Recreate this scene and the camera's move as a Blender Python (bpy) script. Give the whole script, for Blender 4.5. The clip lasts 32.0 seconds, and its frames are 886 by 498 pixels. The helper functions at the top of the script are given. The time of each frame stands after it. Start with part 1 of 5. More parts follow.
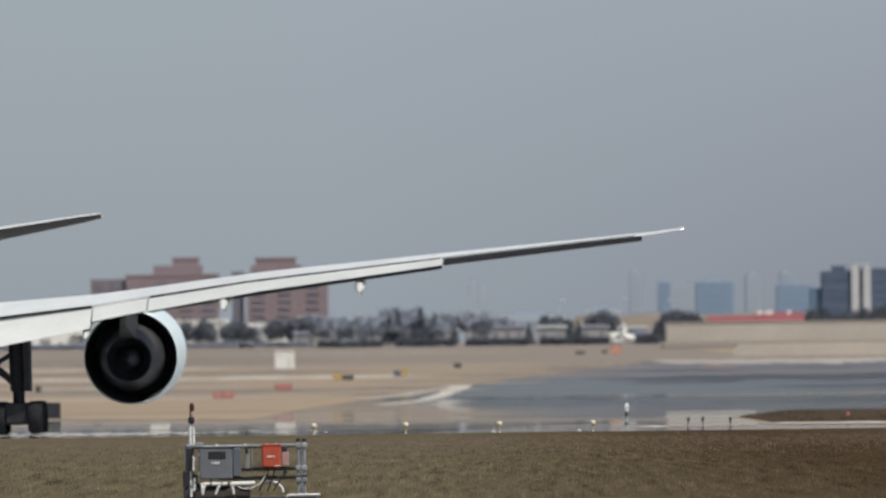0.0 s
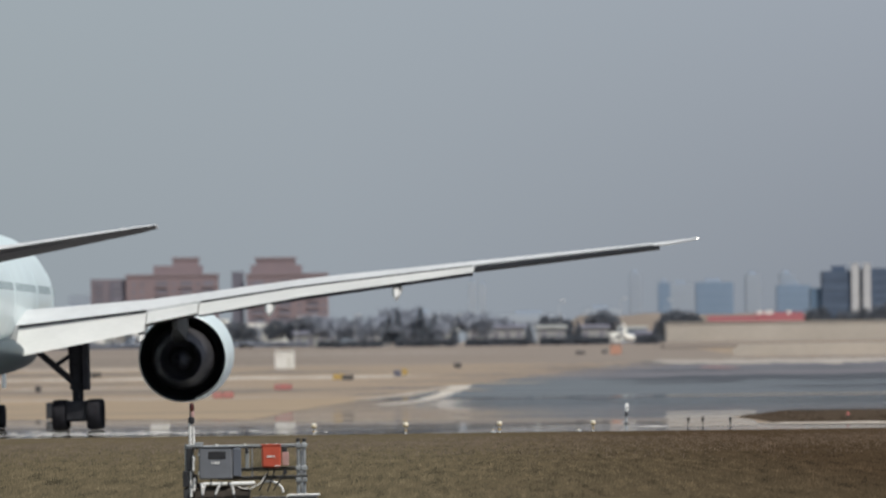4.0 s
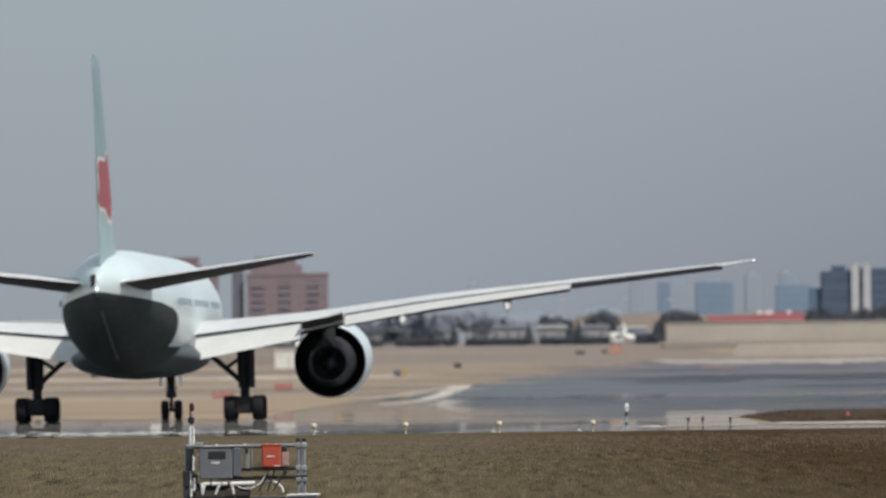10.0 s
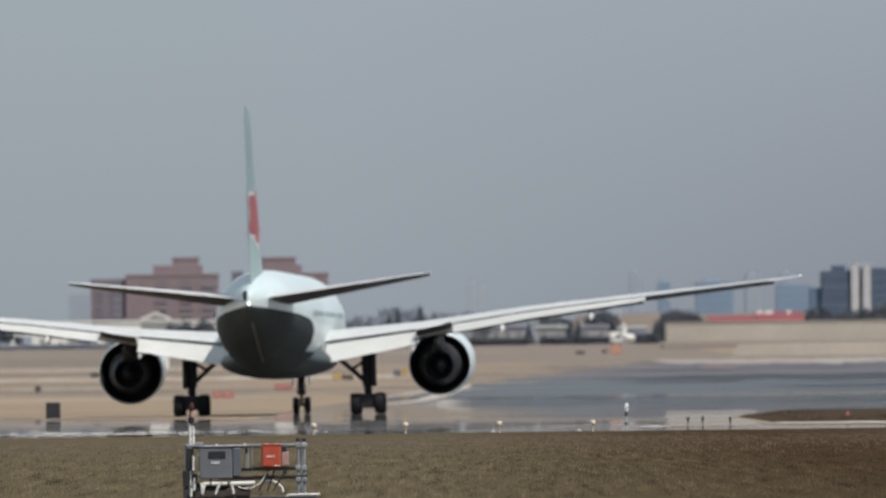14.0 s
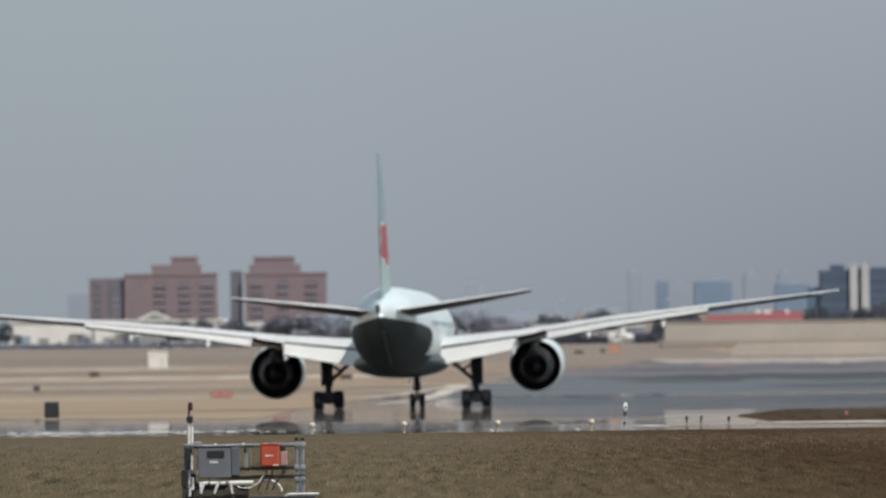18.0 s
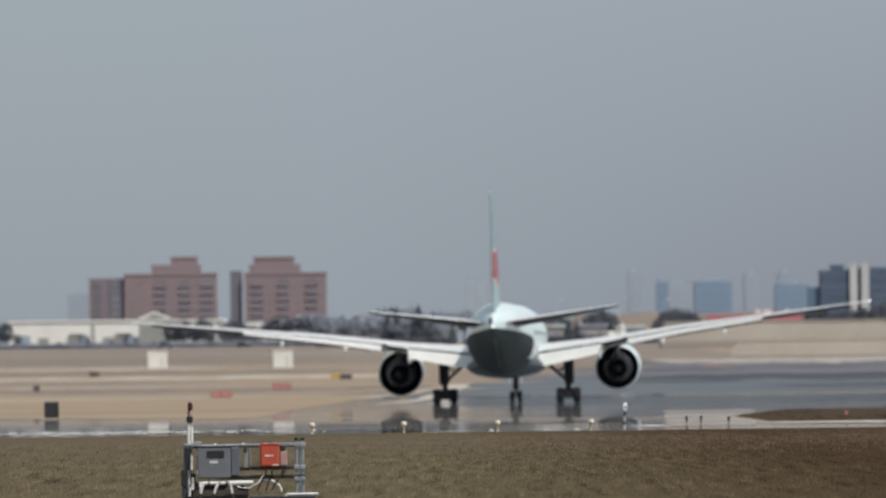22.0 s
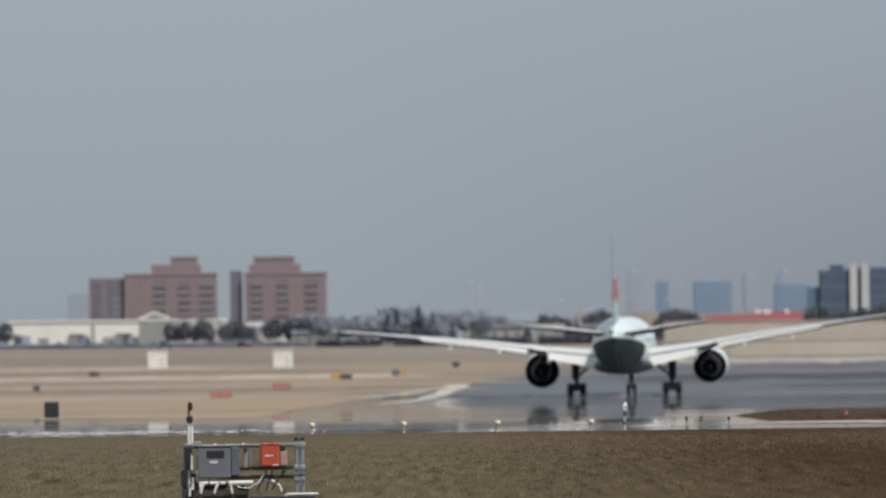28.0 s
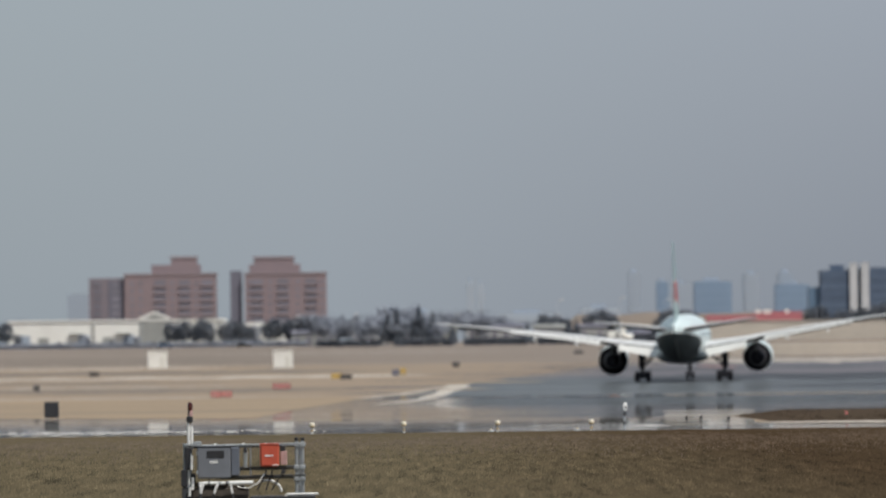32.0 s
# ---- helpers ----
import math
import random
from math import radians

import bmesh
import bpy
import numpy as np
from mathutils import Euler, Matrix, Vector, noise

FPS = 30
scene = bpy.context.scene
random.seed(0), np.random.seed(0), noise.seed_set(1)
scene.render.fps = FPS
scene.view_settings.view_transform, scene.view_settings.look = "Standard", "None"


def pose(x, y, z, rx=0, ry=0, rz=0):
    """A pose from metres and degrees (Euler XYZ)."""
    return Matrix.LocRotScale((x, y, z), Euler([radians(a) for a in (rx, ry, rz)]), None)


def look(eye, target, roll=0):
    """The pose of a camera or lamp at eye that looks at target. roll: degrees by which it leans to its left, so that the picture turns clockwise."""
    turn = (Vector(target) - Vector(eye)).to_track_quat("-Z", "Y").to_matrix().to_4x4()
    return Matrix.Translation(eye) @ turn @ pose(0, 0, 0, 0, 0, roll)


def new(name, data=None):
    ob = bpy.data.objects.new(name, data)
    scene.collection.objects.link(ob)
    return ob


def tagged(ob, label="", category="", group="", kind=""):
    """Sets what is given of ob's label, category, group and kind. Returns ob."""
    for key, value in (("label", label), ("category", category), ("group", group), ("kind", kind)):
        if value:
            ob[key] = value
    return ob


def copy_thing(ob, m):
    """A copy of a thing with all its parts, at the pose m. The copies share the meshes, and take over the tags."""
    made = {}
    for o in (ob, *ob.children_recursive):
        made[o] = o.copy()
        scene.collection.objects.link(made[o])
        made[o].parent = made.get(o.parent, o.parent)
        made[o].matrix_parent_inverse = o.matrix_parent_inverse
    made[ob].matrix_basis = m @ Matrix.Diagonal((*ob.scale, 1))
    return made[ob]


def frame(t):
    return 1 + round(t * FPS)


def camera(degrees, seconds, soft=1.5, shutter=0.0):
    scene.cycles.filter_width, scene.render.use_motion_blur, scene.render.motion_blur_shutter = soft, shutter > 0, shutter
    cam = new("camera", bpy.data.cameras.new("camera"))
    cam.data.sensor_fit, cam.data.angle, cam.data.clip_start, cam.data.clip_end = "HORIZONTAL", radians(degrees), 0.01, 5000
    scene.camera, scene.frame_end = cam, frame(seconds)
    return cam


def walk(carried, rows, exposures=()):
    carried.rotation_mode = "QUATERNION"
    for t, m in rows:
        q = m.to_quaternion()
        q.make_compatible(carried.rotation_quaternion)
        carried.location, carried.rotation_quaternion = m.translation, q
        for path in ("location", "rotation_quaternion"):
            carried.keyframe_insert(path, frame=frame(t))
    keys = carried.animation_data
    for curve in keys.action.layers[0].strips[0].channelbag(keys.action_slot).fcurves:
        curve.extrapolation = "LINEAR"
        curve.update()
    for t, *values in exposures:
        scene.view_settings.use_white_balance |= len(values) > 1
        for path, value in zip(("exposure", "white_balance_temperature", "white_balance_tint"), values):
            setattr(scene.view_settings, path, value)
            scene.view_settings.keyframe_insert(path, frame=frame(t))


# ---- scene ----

# The camera stands on a tripod by the airfield fence, far behind the runway's threshold.
EYE = (0.0, 0.0, 2.03)


def aim(right, down):
    """The camera's pose; it is nudged a hair to the right and down half way through."""
    reach = 1000.0 / 20000.0
    target = (EYE[0] + (2.81 + right) * reach, 1000.0, EYE[2] + (229.98 - down) * reach)
    return look(EYE, target, -0.7)


cam = camera(4.4896, 32.0, soft=1.45)
cam.data.dof.use_dof, cam.data.dof.focus_distance, cam.data.dof.aperture_fstop = True, 245.0, 3.5  # a long lens, sharp near the rack
walk(cam, [(0, aim(0, 0)), (14.5, aim(0.3, 0.4)), (16.5, aim(1.5, 1.0)), (19, aim(3, 1.5)), (32, aim(3, 1.5))],
     exposures=[(0, 0.0), (32, 0.0)])

# ---- light: hazy spring sun from high on the right ----
SUN_DIR = Vector((0.37, -0.40, 0.84)).normalized()
world = bpy.data.worlds.new("sky")
scene.world = world
world.use_nodes = True
wn = world.node_tree.nodes
sky = wn.new("ShaderNodeTexSky")
sky.sky_type = "NISHITA"
sky.sun_disc = False
sky.sun_elevation = math.asin(SUN_DIR.z)
sky.sun_rotation = math.atan2(SUN_DIR.x, SUN_DIR.y)
sky.air_density, sky.dust_density, sky.ozone_density = 1.0, 1.0, 2.0
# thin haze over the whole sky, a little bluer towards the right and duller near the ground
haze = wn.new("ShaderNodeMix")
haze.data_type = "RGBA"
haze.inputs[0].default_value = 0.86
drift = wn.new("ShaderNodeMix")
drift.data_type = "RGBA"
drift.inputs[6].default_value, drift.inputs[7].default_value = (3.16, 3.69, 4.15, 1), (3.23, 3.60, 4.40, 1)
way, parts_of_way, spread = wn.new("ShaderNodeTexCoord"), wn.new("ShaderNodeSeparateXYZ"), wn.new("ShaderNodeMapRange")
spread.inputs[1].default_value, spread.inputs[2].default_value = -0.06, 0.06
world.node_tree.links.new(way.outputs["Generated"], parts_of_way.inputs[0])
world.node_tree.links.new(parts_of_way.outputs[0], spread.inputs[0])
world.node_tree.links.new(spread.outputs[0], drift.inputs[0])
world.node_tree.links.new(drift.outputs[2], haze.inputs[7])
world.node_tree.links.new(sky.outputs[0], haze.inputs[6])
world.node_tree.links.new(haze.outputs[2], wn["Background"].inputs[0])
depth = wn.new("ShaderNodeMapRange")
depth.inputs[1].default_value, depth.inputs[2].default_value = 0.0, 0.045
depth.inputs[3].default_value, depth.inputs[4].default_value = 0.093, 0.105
thick = wn.new("ShaderNodeMapRange")  # the low sky is dimmer towards the right
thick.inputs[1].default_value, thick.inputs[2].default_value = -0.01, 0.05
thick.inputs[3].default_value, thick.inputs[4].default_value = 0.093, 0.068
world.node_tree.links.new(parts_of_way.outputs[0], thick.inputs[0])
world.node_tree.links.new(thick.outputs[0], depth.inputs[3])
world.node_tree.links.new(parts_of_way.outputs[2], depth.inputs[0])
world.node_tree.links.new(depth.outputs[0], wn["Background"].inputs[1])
sun_data = bpy.data.lights.new("sun", "SUN")
sun_data.energy, sun_data.angle, sun_data.color = 3.6, radians(1.0), (1.0, 0.95, 0.87)
sun = new("sun", sun_data)
sun.matrix_world = look(SUN_DIR * 50, (0, 0, 0))


# ---- materials ----
def material(name, color, rough=0.6, metal=0.0, vary=0.12, scale=1.0, fine=12.0, bump=0.0, stretch=(1, 1, 1), second=None,
             per_object=0.0, gloss=0.0, gloss_rough=0.02, per_island=0.0, drift=None, spec=0.5):
    """A painted or natural surface: two scales of noise shift the colour; second is a colour that stains take."""
    m = bpy.data.materials.new(name)
    m.use_nodes = True
    nt = m.node_tree
    n, link = nt.nodes, nt.links
    b = n["Principled BSDF"]
    b.inputs["Roughness"].default_value, b.inputs["Metallic"].default_value = rough, metal
    b.inputs["Specular IOR Level"].default_value = spec
    tc = n.new("ShaderNodeTexCoord")
    mp = n.new("ShaderNodeMapping")
    mp.inputs["Scale"].default_value = stretch
    link.new(tc.outputs["Object"], mp.inputs[0])
    big, small = n.new("ShaderNodeTexNoise"), n.new("ShaderNodeTexNoise")
    for node, s, d in ((big, scale, 4.0), (small, scale * fine, 3.0)):
        node.inputs["Scale"].default_value, node.inputs["Detail"].default_value = s, d
        link.new(mp.outputs[0], node.inputs["Vector"])
    add = n.new("ShaderNodeMath")
    add.operation = "MULTIPLY_ADD"
    link.new(small.outputs["Fac"], add.inputs[0])
    add.inputs[1].default_value = 0.5
    link.new(big.outputs["Fac"], add.inputs[2])
    rng = n.new("ShaderNodeMapRange")
    rng.inputs[1].default_value, rng.inputs[2].default_value = 0.45, 1.05
    link.new(add.outputs[0], rng.inputs[0])
    mix = n.new("ShaderNodeMix")
    mix.data_type = "RGBA"
    dark = second or tuple(c * (1 - 2 * vary) for c in color)
    lite = color if second else tuple(min(1.0, c * (1 + 2 * vary)) for c in color)
    mix.inputs[6].default_value, mix.inputs[7].default_value = (*dark, 1), (*lite, 1)
    link.new(rng.outputs[0], mix.inputs[0])
    out = mix.outputs[2]
    if per_object or per_island:
        src = n.new("ShaderNodeObjectInfo").outputs["Random"] if per_object else n.new("ShaderNodeNewGeometry").outputs["Random Per Island"]
        r2 = n.new("ShaderNodeMapRange")
        k = per_object or per_island
        r2.inputs[3].default_value, r2.inputs[4].default_value = 1 - k, 1 + k
        link.new(src, r2.inputs[0])
        hs = n.new("ShaderNodeHueSaturation")
        link.new(r2.outputs[0], hs.inputs["Value"])
        link.new(out, hs.inputs["Color"])
        out = hs.outputs[0]
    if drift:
        # tint across x: browner growth, and the view's dimmer right side painted in
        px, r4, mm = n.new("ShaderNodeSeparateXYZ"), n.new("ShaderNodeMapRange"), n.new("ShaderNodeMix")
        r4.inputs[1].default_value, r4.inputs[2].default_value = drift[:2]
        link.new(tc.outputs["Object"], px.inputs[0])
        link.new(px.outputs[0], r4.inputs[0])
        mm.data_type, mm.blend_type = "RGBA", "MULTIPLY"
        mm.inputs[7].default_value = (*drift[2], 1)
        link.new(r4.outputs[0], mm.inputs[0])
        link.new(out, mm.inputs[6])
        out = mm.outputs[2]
    link.new(out, b.inputs["Base Color"])
    if bump:
        bp = n.new("ShaderNodeBump")
        bp.inputs["Strength"].default_value, bp.inputs["Distance"].default_value = bump, 0.02
        link.new(small.outputs["Fac"], bp.inputs["Height"])
        link.new(bp.outputs[0], b.inputs["Normal"])
    if gloss:
        g = n.new("ShaderNodeBsdfGlossy")
        g.inputs["Roughness"].default_value = gloss_rough
        g.inputs["Color"].default_value = (0.92, 0.93, 0.95, 1)
        ms = n.new("ShaderNodeMixShader")
        r3 = n.new("ShaderNodeMapRange")
        r3.inputs[1].default_value, r3.inputs[2].default_value = 0.5, 1.0
        r3.inputs[3].default_value, r3.inputs[4].default_value = min(1.0, gloss * 1.4), gloss * 0.55
        link.new(add.outputs[0], r3.inputs[0])
        fr = n.new("ShaderNodeFresnel")
        fr.inputs[0].default_value = 1.33
        mul = n.new("ShaderNodeMath")
        mul.operation = "MULTIPLY"
        link.new(r3.outputs[0], mul.inputs[0])
        link.new(fr.outputs[0], mul.inputs[1])
        link.new(mul.outputs[0], ms.inputs[0])
        link.new(b.outputs[0], ms.inputs[1])
        link.new(g.outputs[0], ms.inputs[2])
        link.new(ms.outputs[0], n["Material Output"].inputs[0])
    return m


def glow(name, color, strength):
    m = bpy.data.materials.new(name)
    m.use_nodes = True
    b = m.node_tree.nodes["Principled BSDF"]
    b.inputs["Base Color"].default_value = (*color, 1)
    b.inputs["Emission Color"].default_value = (*color, 1)
    b.inputs["Emission Strength"].default_value = strength
    return m


DRY = material("dry_grass_ground", (0.345, 0.254, 0.168), 0.95, scale=0.016, fine=6, stretch=(0.5, 1, 1), second=(0.18, 0.146, 0.115))
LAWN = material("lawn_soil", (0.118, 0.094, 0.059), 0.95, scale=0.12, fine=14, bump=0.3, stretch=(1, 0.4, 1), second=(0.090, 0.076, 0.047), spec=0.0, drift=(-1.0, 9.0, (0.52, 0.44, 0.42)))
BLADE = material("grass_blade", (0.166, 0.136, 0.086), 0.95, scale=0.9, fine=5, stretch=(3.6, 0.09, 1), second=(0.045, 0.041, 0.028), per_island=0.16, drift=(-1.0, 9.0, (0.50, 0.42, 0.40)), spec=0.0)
FARBLADE = material("pale_grass_blade", (0.150, 0.121, 0.090), 0.95, scale=0.9, fine=4, stretch=(2.2, 0.06, 1), second=(0.082, 0.069, 0.052), per_island=0.10, drift=(-1.0, 9.0, (0.74, 0.66, 0.63)), spec=0.0)
MOUND = material("brown_grass", (0.088, 0.065, 0.046), 0.95, scale=0.2, fine=9, second=(0.052, 0.041, 0.032), spec=0.0)
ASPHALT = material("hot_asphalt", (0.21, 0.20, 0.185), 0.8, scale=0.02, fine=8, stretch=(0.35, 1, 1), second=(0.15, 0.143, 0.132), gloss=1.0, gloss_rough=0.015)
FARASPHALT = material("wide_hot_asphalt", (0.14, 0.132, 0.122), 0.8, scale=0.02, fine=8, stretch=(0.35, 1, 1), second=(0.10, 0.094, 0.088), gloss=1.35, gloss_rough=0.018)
RUNWAY = material("runway_asphalt", (0.084, 0.093, 0.093), 0.8, scale=0.014, fine=5, stretch=(0.5, 1, 1), second=(0.044, 0.052, 0.057), gloss=0.28, gloss_rough=0.10, drift=(24.0, 60.0, (0.72, 0.72, 0.74)))
HOTRUNWAY = material("hot_runway_asphalt", (0.052, 0.060, 0.063), 0.8, scale=0.014, fine=5, stretch=(0.5, 1, 1), second=(0.027, 0.032, 0.036), gloss=0.75, gloss_rough=0.020, drift=(18.0, 46.0, (0.70, 0.70, 0.72)))
PALEAPRON = material("tan_reflection_asphalt", (0.40, 0.365, 0.315), 0.85, scale=0.05, fine=6, stretch=(1, 0.2, 1), second=(0.27, 0.245, 0.215), gloss=0.60, gloss_rough=0.022)
DULLAPRON = material("dull_grey_asphalt", (0.26, 0.24, 0.215), 0.85, scale=0.05, fine=6, stretch=(1, 0.2, 1), second=(0.17, 0.157, 0.143), gloss=0.62, gloss_rough=0.03)
MIRAGETAN = material("tan_field_mirage", (0.36, 0.275, 0.185), 0.95, scale=0.03, fine=5, stretch=(0.5, 0.35, 1), second=(0.23, 0.185, 0.14), spec=0.1)
GREYASPHALT = material("purple_grey_asphalt", (0.128, 0.112, 0.120), 0.85, scale=0.014, fine=5, stretch=(0.5, 1, 1), second=(0.075, 0.070, 0.075), gloss=0.16, gloss_rough=0.12)
ROOFTINT = material("dull_red_roof_reflection", (0.25, 0.14, 0.135), 0.9, scale=0.03, fine=5, stretch=(0.5, 1, 1), second=(0.15, 0.105, 0.105))
PATCH = material("dark_asphalt_patch", (0.042, 0.046, 0.055), 0.85, scale=0.03, fine=5, stretch=(0.5, 1, 1), second=(0.026, 0.029, 0.036), gloss=0.05, gloss_rough=0.12)
CONCRETE = material("pale_concrete", (0.58, 0.54, 0.48), 0.85, scale=0.05, fine=9, second=(0.38, 0.345, 0.30))
MARK = material("worn_white_marking", (0.74, 0.72, 0.69), 0.8, scale=0.9, fine=5, stretch=(1, 0.12, 1), second=(0.36, 0.35, 0.335))
TEAL = material("pale_ice_blue_paint", (0.68, 0.795, 0.80), 0.28, vary=0.03, scale=0.4, fine=8)
NACELLE = material("pale_nacelle_paint", (0.66, 0.765, 0.775), 0.30, vary=0.03, scale=0.4, fine=8)
COWL = material("dark_titanium", (0.085, 0.083, 0.09), 0.45, metal=0.5, vary=0.2, scale=1.5)
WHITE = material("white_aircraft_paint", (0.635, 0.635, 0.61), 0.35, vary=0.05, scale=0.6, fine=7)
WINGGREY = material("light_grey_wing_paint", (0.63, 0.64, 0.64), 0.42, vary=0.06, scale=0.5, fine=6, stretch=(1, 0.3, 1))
AILERON = material("near_black_aileron_and_shade", (0.022, 0.023, 0.026), 0.95, vary=0.12, scale=0.8, spec=0.08)
UNDER = material("dark_grey_shade", (0.054, 0.052, 0.053), 0.6, vary=0.10, scale=0.8, spec=0.2)
PYLON = material("grey_pylon_paint", (0.10, 0.104, 0.105), 0.6, vary=0.2, scale=0.9, spec=0.2)
BELLY = material("belly_shade_grey", (0.044, 0.055, 0.057), 0.75, vary=0.16, scale=0.4, fine=9, stretch=(1, 0.3, 1), spec=0.15)
FAIRING = material("shaded_fairing_blue", (0.080, 0.103, 0.112), 0.5, vary=0.08, scale=0.4, fine=9, stretch=(1, 0.3, 1), spec=0.3)
SEAM = material("lighter_skin_seam", (0.10, 0.11, 0.112), 0.4, vary=0.06)
SIGNRED = material("dull_red_sign_paint", (0.52, 0.18, 0.16), 0.6, vary=0.08, scale=4)
RED = material("red_paint", (0.36, 0.055, 0.06), 0.4, vary=0.08, scale=0.8)
FINLOW = material("pale_sea_green_paint", (0.33, 0.455, 0.46), 0.4, vary=0.06, scale=0.4)
FINTOP = material("pale_sea_blue_paint", (0.25, 0.375, 0.40), 0.4, vary=0.06, scale=0.4)
SOOT = material("sooty_metal", (0.050, 0.052, 0.062), 0.8, vary=0.15, scale=2, spec=0.15)
STEEL = material("sooty_titanium", (0.028, 0.028, 0.031), 0.45, metal=0.2, vary=0.1, scale=2)
BLACKGEAR = material("dark_gear_metal", (0.030, 0.031, 0.037), 0.7, vary=0.2, scale=3, spec=0.2)
RUBBER = material("tyre_rubber", (0.020, 0.020, 0.024), 0.9, vary=0.15, scale=3, spec=0.15)
CABINGLASS = material("shaded_cabin_window", (0.27, 0.33, 0.345), 0.3, vary=0.1, scale=0.5)
# sign black, lifted in colour for distance haze
FARSIGN = material("haze_lifted_sign_black", (0.085, 0.08, 0.078), 0.7, vary=0.15, scale=4)
FARBOARD = material("pale_orange_board", (0.52, 0.28, 0.20), 0.7, vary=0.08, scale=3)
FARFIELD = material("grey_brown_field", (0.250, 0.200, 0.160), 0.95, scale=0.014, fine=6, stretch=(0.45, 1, 1), second=(0.165, 0.138, 0.117))
GLASS = material("dark_window_glass", (0.05, 0.06, 0.07), 0.12, vary=0.1, scale=0.5)
# far brick, balconies and panes: contrast lowered in the colours for haze
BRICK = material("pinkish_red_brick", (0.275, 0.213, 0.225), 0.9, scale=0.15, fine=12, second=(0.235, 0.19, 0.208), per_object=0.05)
# darker brick copies paint shade on the end wing; also plain dark brown
DARKBRICK = material("blue_brown_shade_brick", (0.165, 0.163, 0.205), 0.9, scale=0.15, fine=12, second=(0.145, 0.146, 0.185))
WINGBRICK = material("shaded_wing_brick", (0.225, 0.195, 0.222), 0.9, scale=0.15, fine=12, second=(0.195, 0.173, 0.20))
BALCONY = material("pink_beige_balcony_slab", (0.258, 0.21, 0.224), 0.85, vary=0.05, scale=0.4)
FARPANE = material("haze_paled_window_pane", (0.185, 0.178, 0.215), 0.6, vary=0.08, scale=0.3, per_object=0.12)
OFFWHITE = material("offwhite_cladding", (0.86, 0.85, 0.80), 0.8, scale=0.15, fine=8, second=(0.75, 0.735, 0.69))
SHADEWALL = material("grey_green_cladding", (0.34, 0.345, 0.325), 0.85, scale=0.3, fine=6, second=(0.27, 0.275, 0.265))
BEIGEWALL = material("beige_block_wall", (0.535, 0.485, 0.425), 0.88, scale=0.06, fine=10, second=(0.43, 0.387, 0.335))
REDROOF = material("red_metal_roof", (0.29, 0.075, 0.08), 0.6, scale=0.3, fine=6, second=(0.20, 0.06, 0.065))
# far fronts: distance haze is mixed into these base colours
HAZEBLUE = material("haze_paled_blue_front", (0.205, 0.285, 0.40), 0.7, scale=0.1, fine=8, second=(0.18, 0.26, 0.365))
HAZEGREY = material("haze_paled_grey_front", (0.335, 0.39, 0.465), 0.8, scale=0.1, fine=8, second=(0.31, 0.362, 0.435))
HAZEBAND = material("haze_paled_window_band", (0.218, 0.298, 0.412), 0.8, scale=0.1, fine=8, second=(0.195, 0.272, 0.378))
HAZEPALE = material("haze_paled_faint_front", (0.375, 0.43, 0.50), 0.8, scale=0.1, fine=8, second=(0.355, 0.41, 0.478))
DARKGLASS = material("dark_blue_curtain_wall", (0.082, 0.118, 0.182), 0.6, scale=0.2, fine=7, second=(0.066, 0.095, 0.15))
PALECOL = material("pale_concrete_shaft", (0.54, 0.55, 0.57), 0.8, scale=0.2, fine=6, second=(0.44, 0.455, 0.48))
SHELTERDOOR = material("cream_door_paint", (0.70, 0.68, 0.62), 0.7, vary=0.05, scale=2)
STRIP = material("broken_pale_concrete", (0.56, 0.51, 0.44), 0.9, scale=0.10, fine=6, stretch=(1, 0.35, 1), second=(0.24, 0.195, 0.155))
SAND = material("pale_sandy_ground", (0.40, 0.36, 0.315), 0.95, scale=0.03, fine=6, stretch=(0.6, 1, 1), second=(0.25, 0.22, 0.19))
# far foliage, its colour blued and lightened for distance haze
HEDGE = material("haze_blued_foliage", (0.128, 0.142, 0.168), 0.95, scale=0.5, fine=6, vary=0.15, spec=0.1)
HOUSEWALL = material("pale_grey_plaster", (0.39, 0.39, 0.385), 0.9, scale=0.2, fine=6, second=(0.29, 0.29, 0.29))
TOWERBAND = material("blue_grey_spandrel_glass", (0.105, 0.15, 0.225), 0.6, scale=0.2, fine=7, second=(0.09, 0.125, 0.19))
LOWGLASS = material("blue_glass_front", (0.125, 0.20, 0.30), 0.6, scale=0.2, fine=7, second=(0.10, 0.165, 0.25))
BARE = material("bare_brown_earth", (0.21, 0.168, 0.13), 0.95, scale=0.04, fine=6, stretch=(0.5, 1, 1), second=(0.15, 0.124, 0.102))
# bark, twigs and needles carry the haze's pale blue in their colour
BARK = material("bare_tree_bark", (0.22, 0.23, 0.26), 0.9, scale=1, fine=5, vary=0.15)
TWIG = material("bare_twigs", (0.30, 0.325, 0.38), 0.95, scale=0.3, fine=6, vary=0.12, per_object=0.18, spec=0.1)
NEEDLE = material("dark_conifer_needles", (0.132, 0.149, 0.178), 0.9, scale=0.5, fine=6, vary=0.15, per_object=0.2, spec=0.1)
GALV = material("galvanised_steel", (0.34, 0.36, 0.37), 0.5, metal=0.5, vary=0.18, scale=6)
DARKPIPE = material("dark_pipe_rail_shade", (0.05, 0.052, 0.055), 0.6, metal=0.3, vary=0.2, scale=6)
CABGREY = material("grey_cabinet_paint", (0.16, 0.17, 0.19), 0.5, vary=0.06, scale=5)
CABBLUE = material("blue_grey_cabinet_paint", (0.12, 0.135, 0.165), 0.5, vary=0.06, scale=5)
CABPALE = material("pale_grey_cabinet_paint", (0.24, 0.255, 0.255), 0.5, vary=0.06, scale=5)
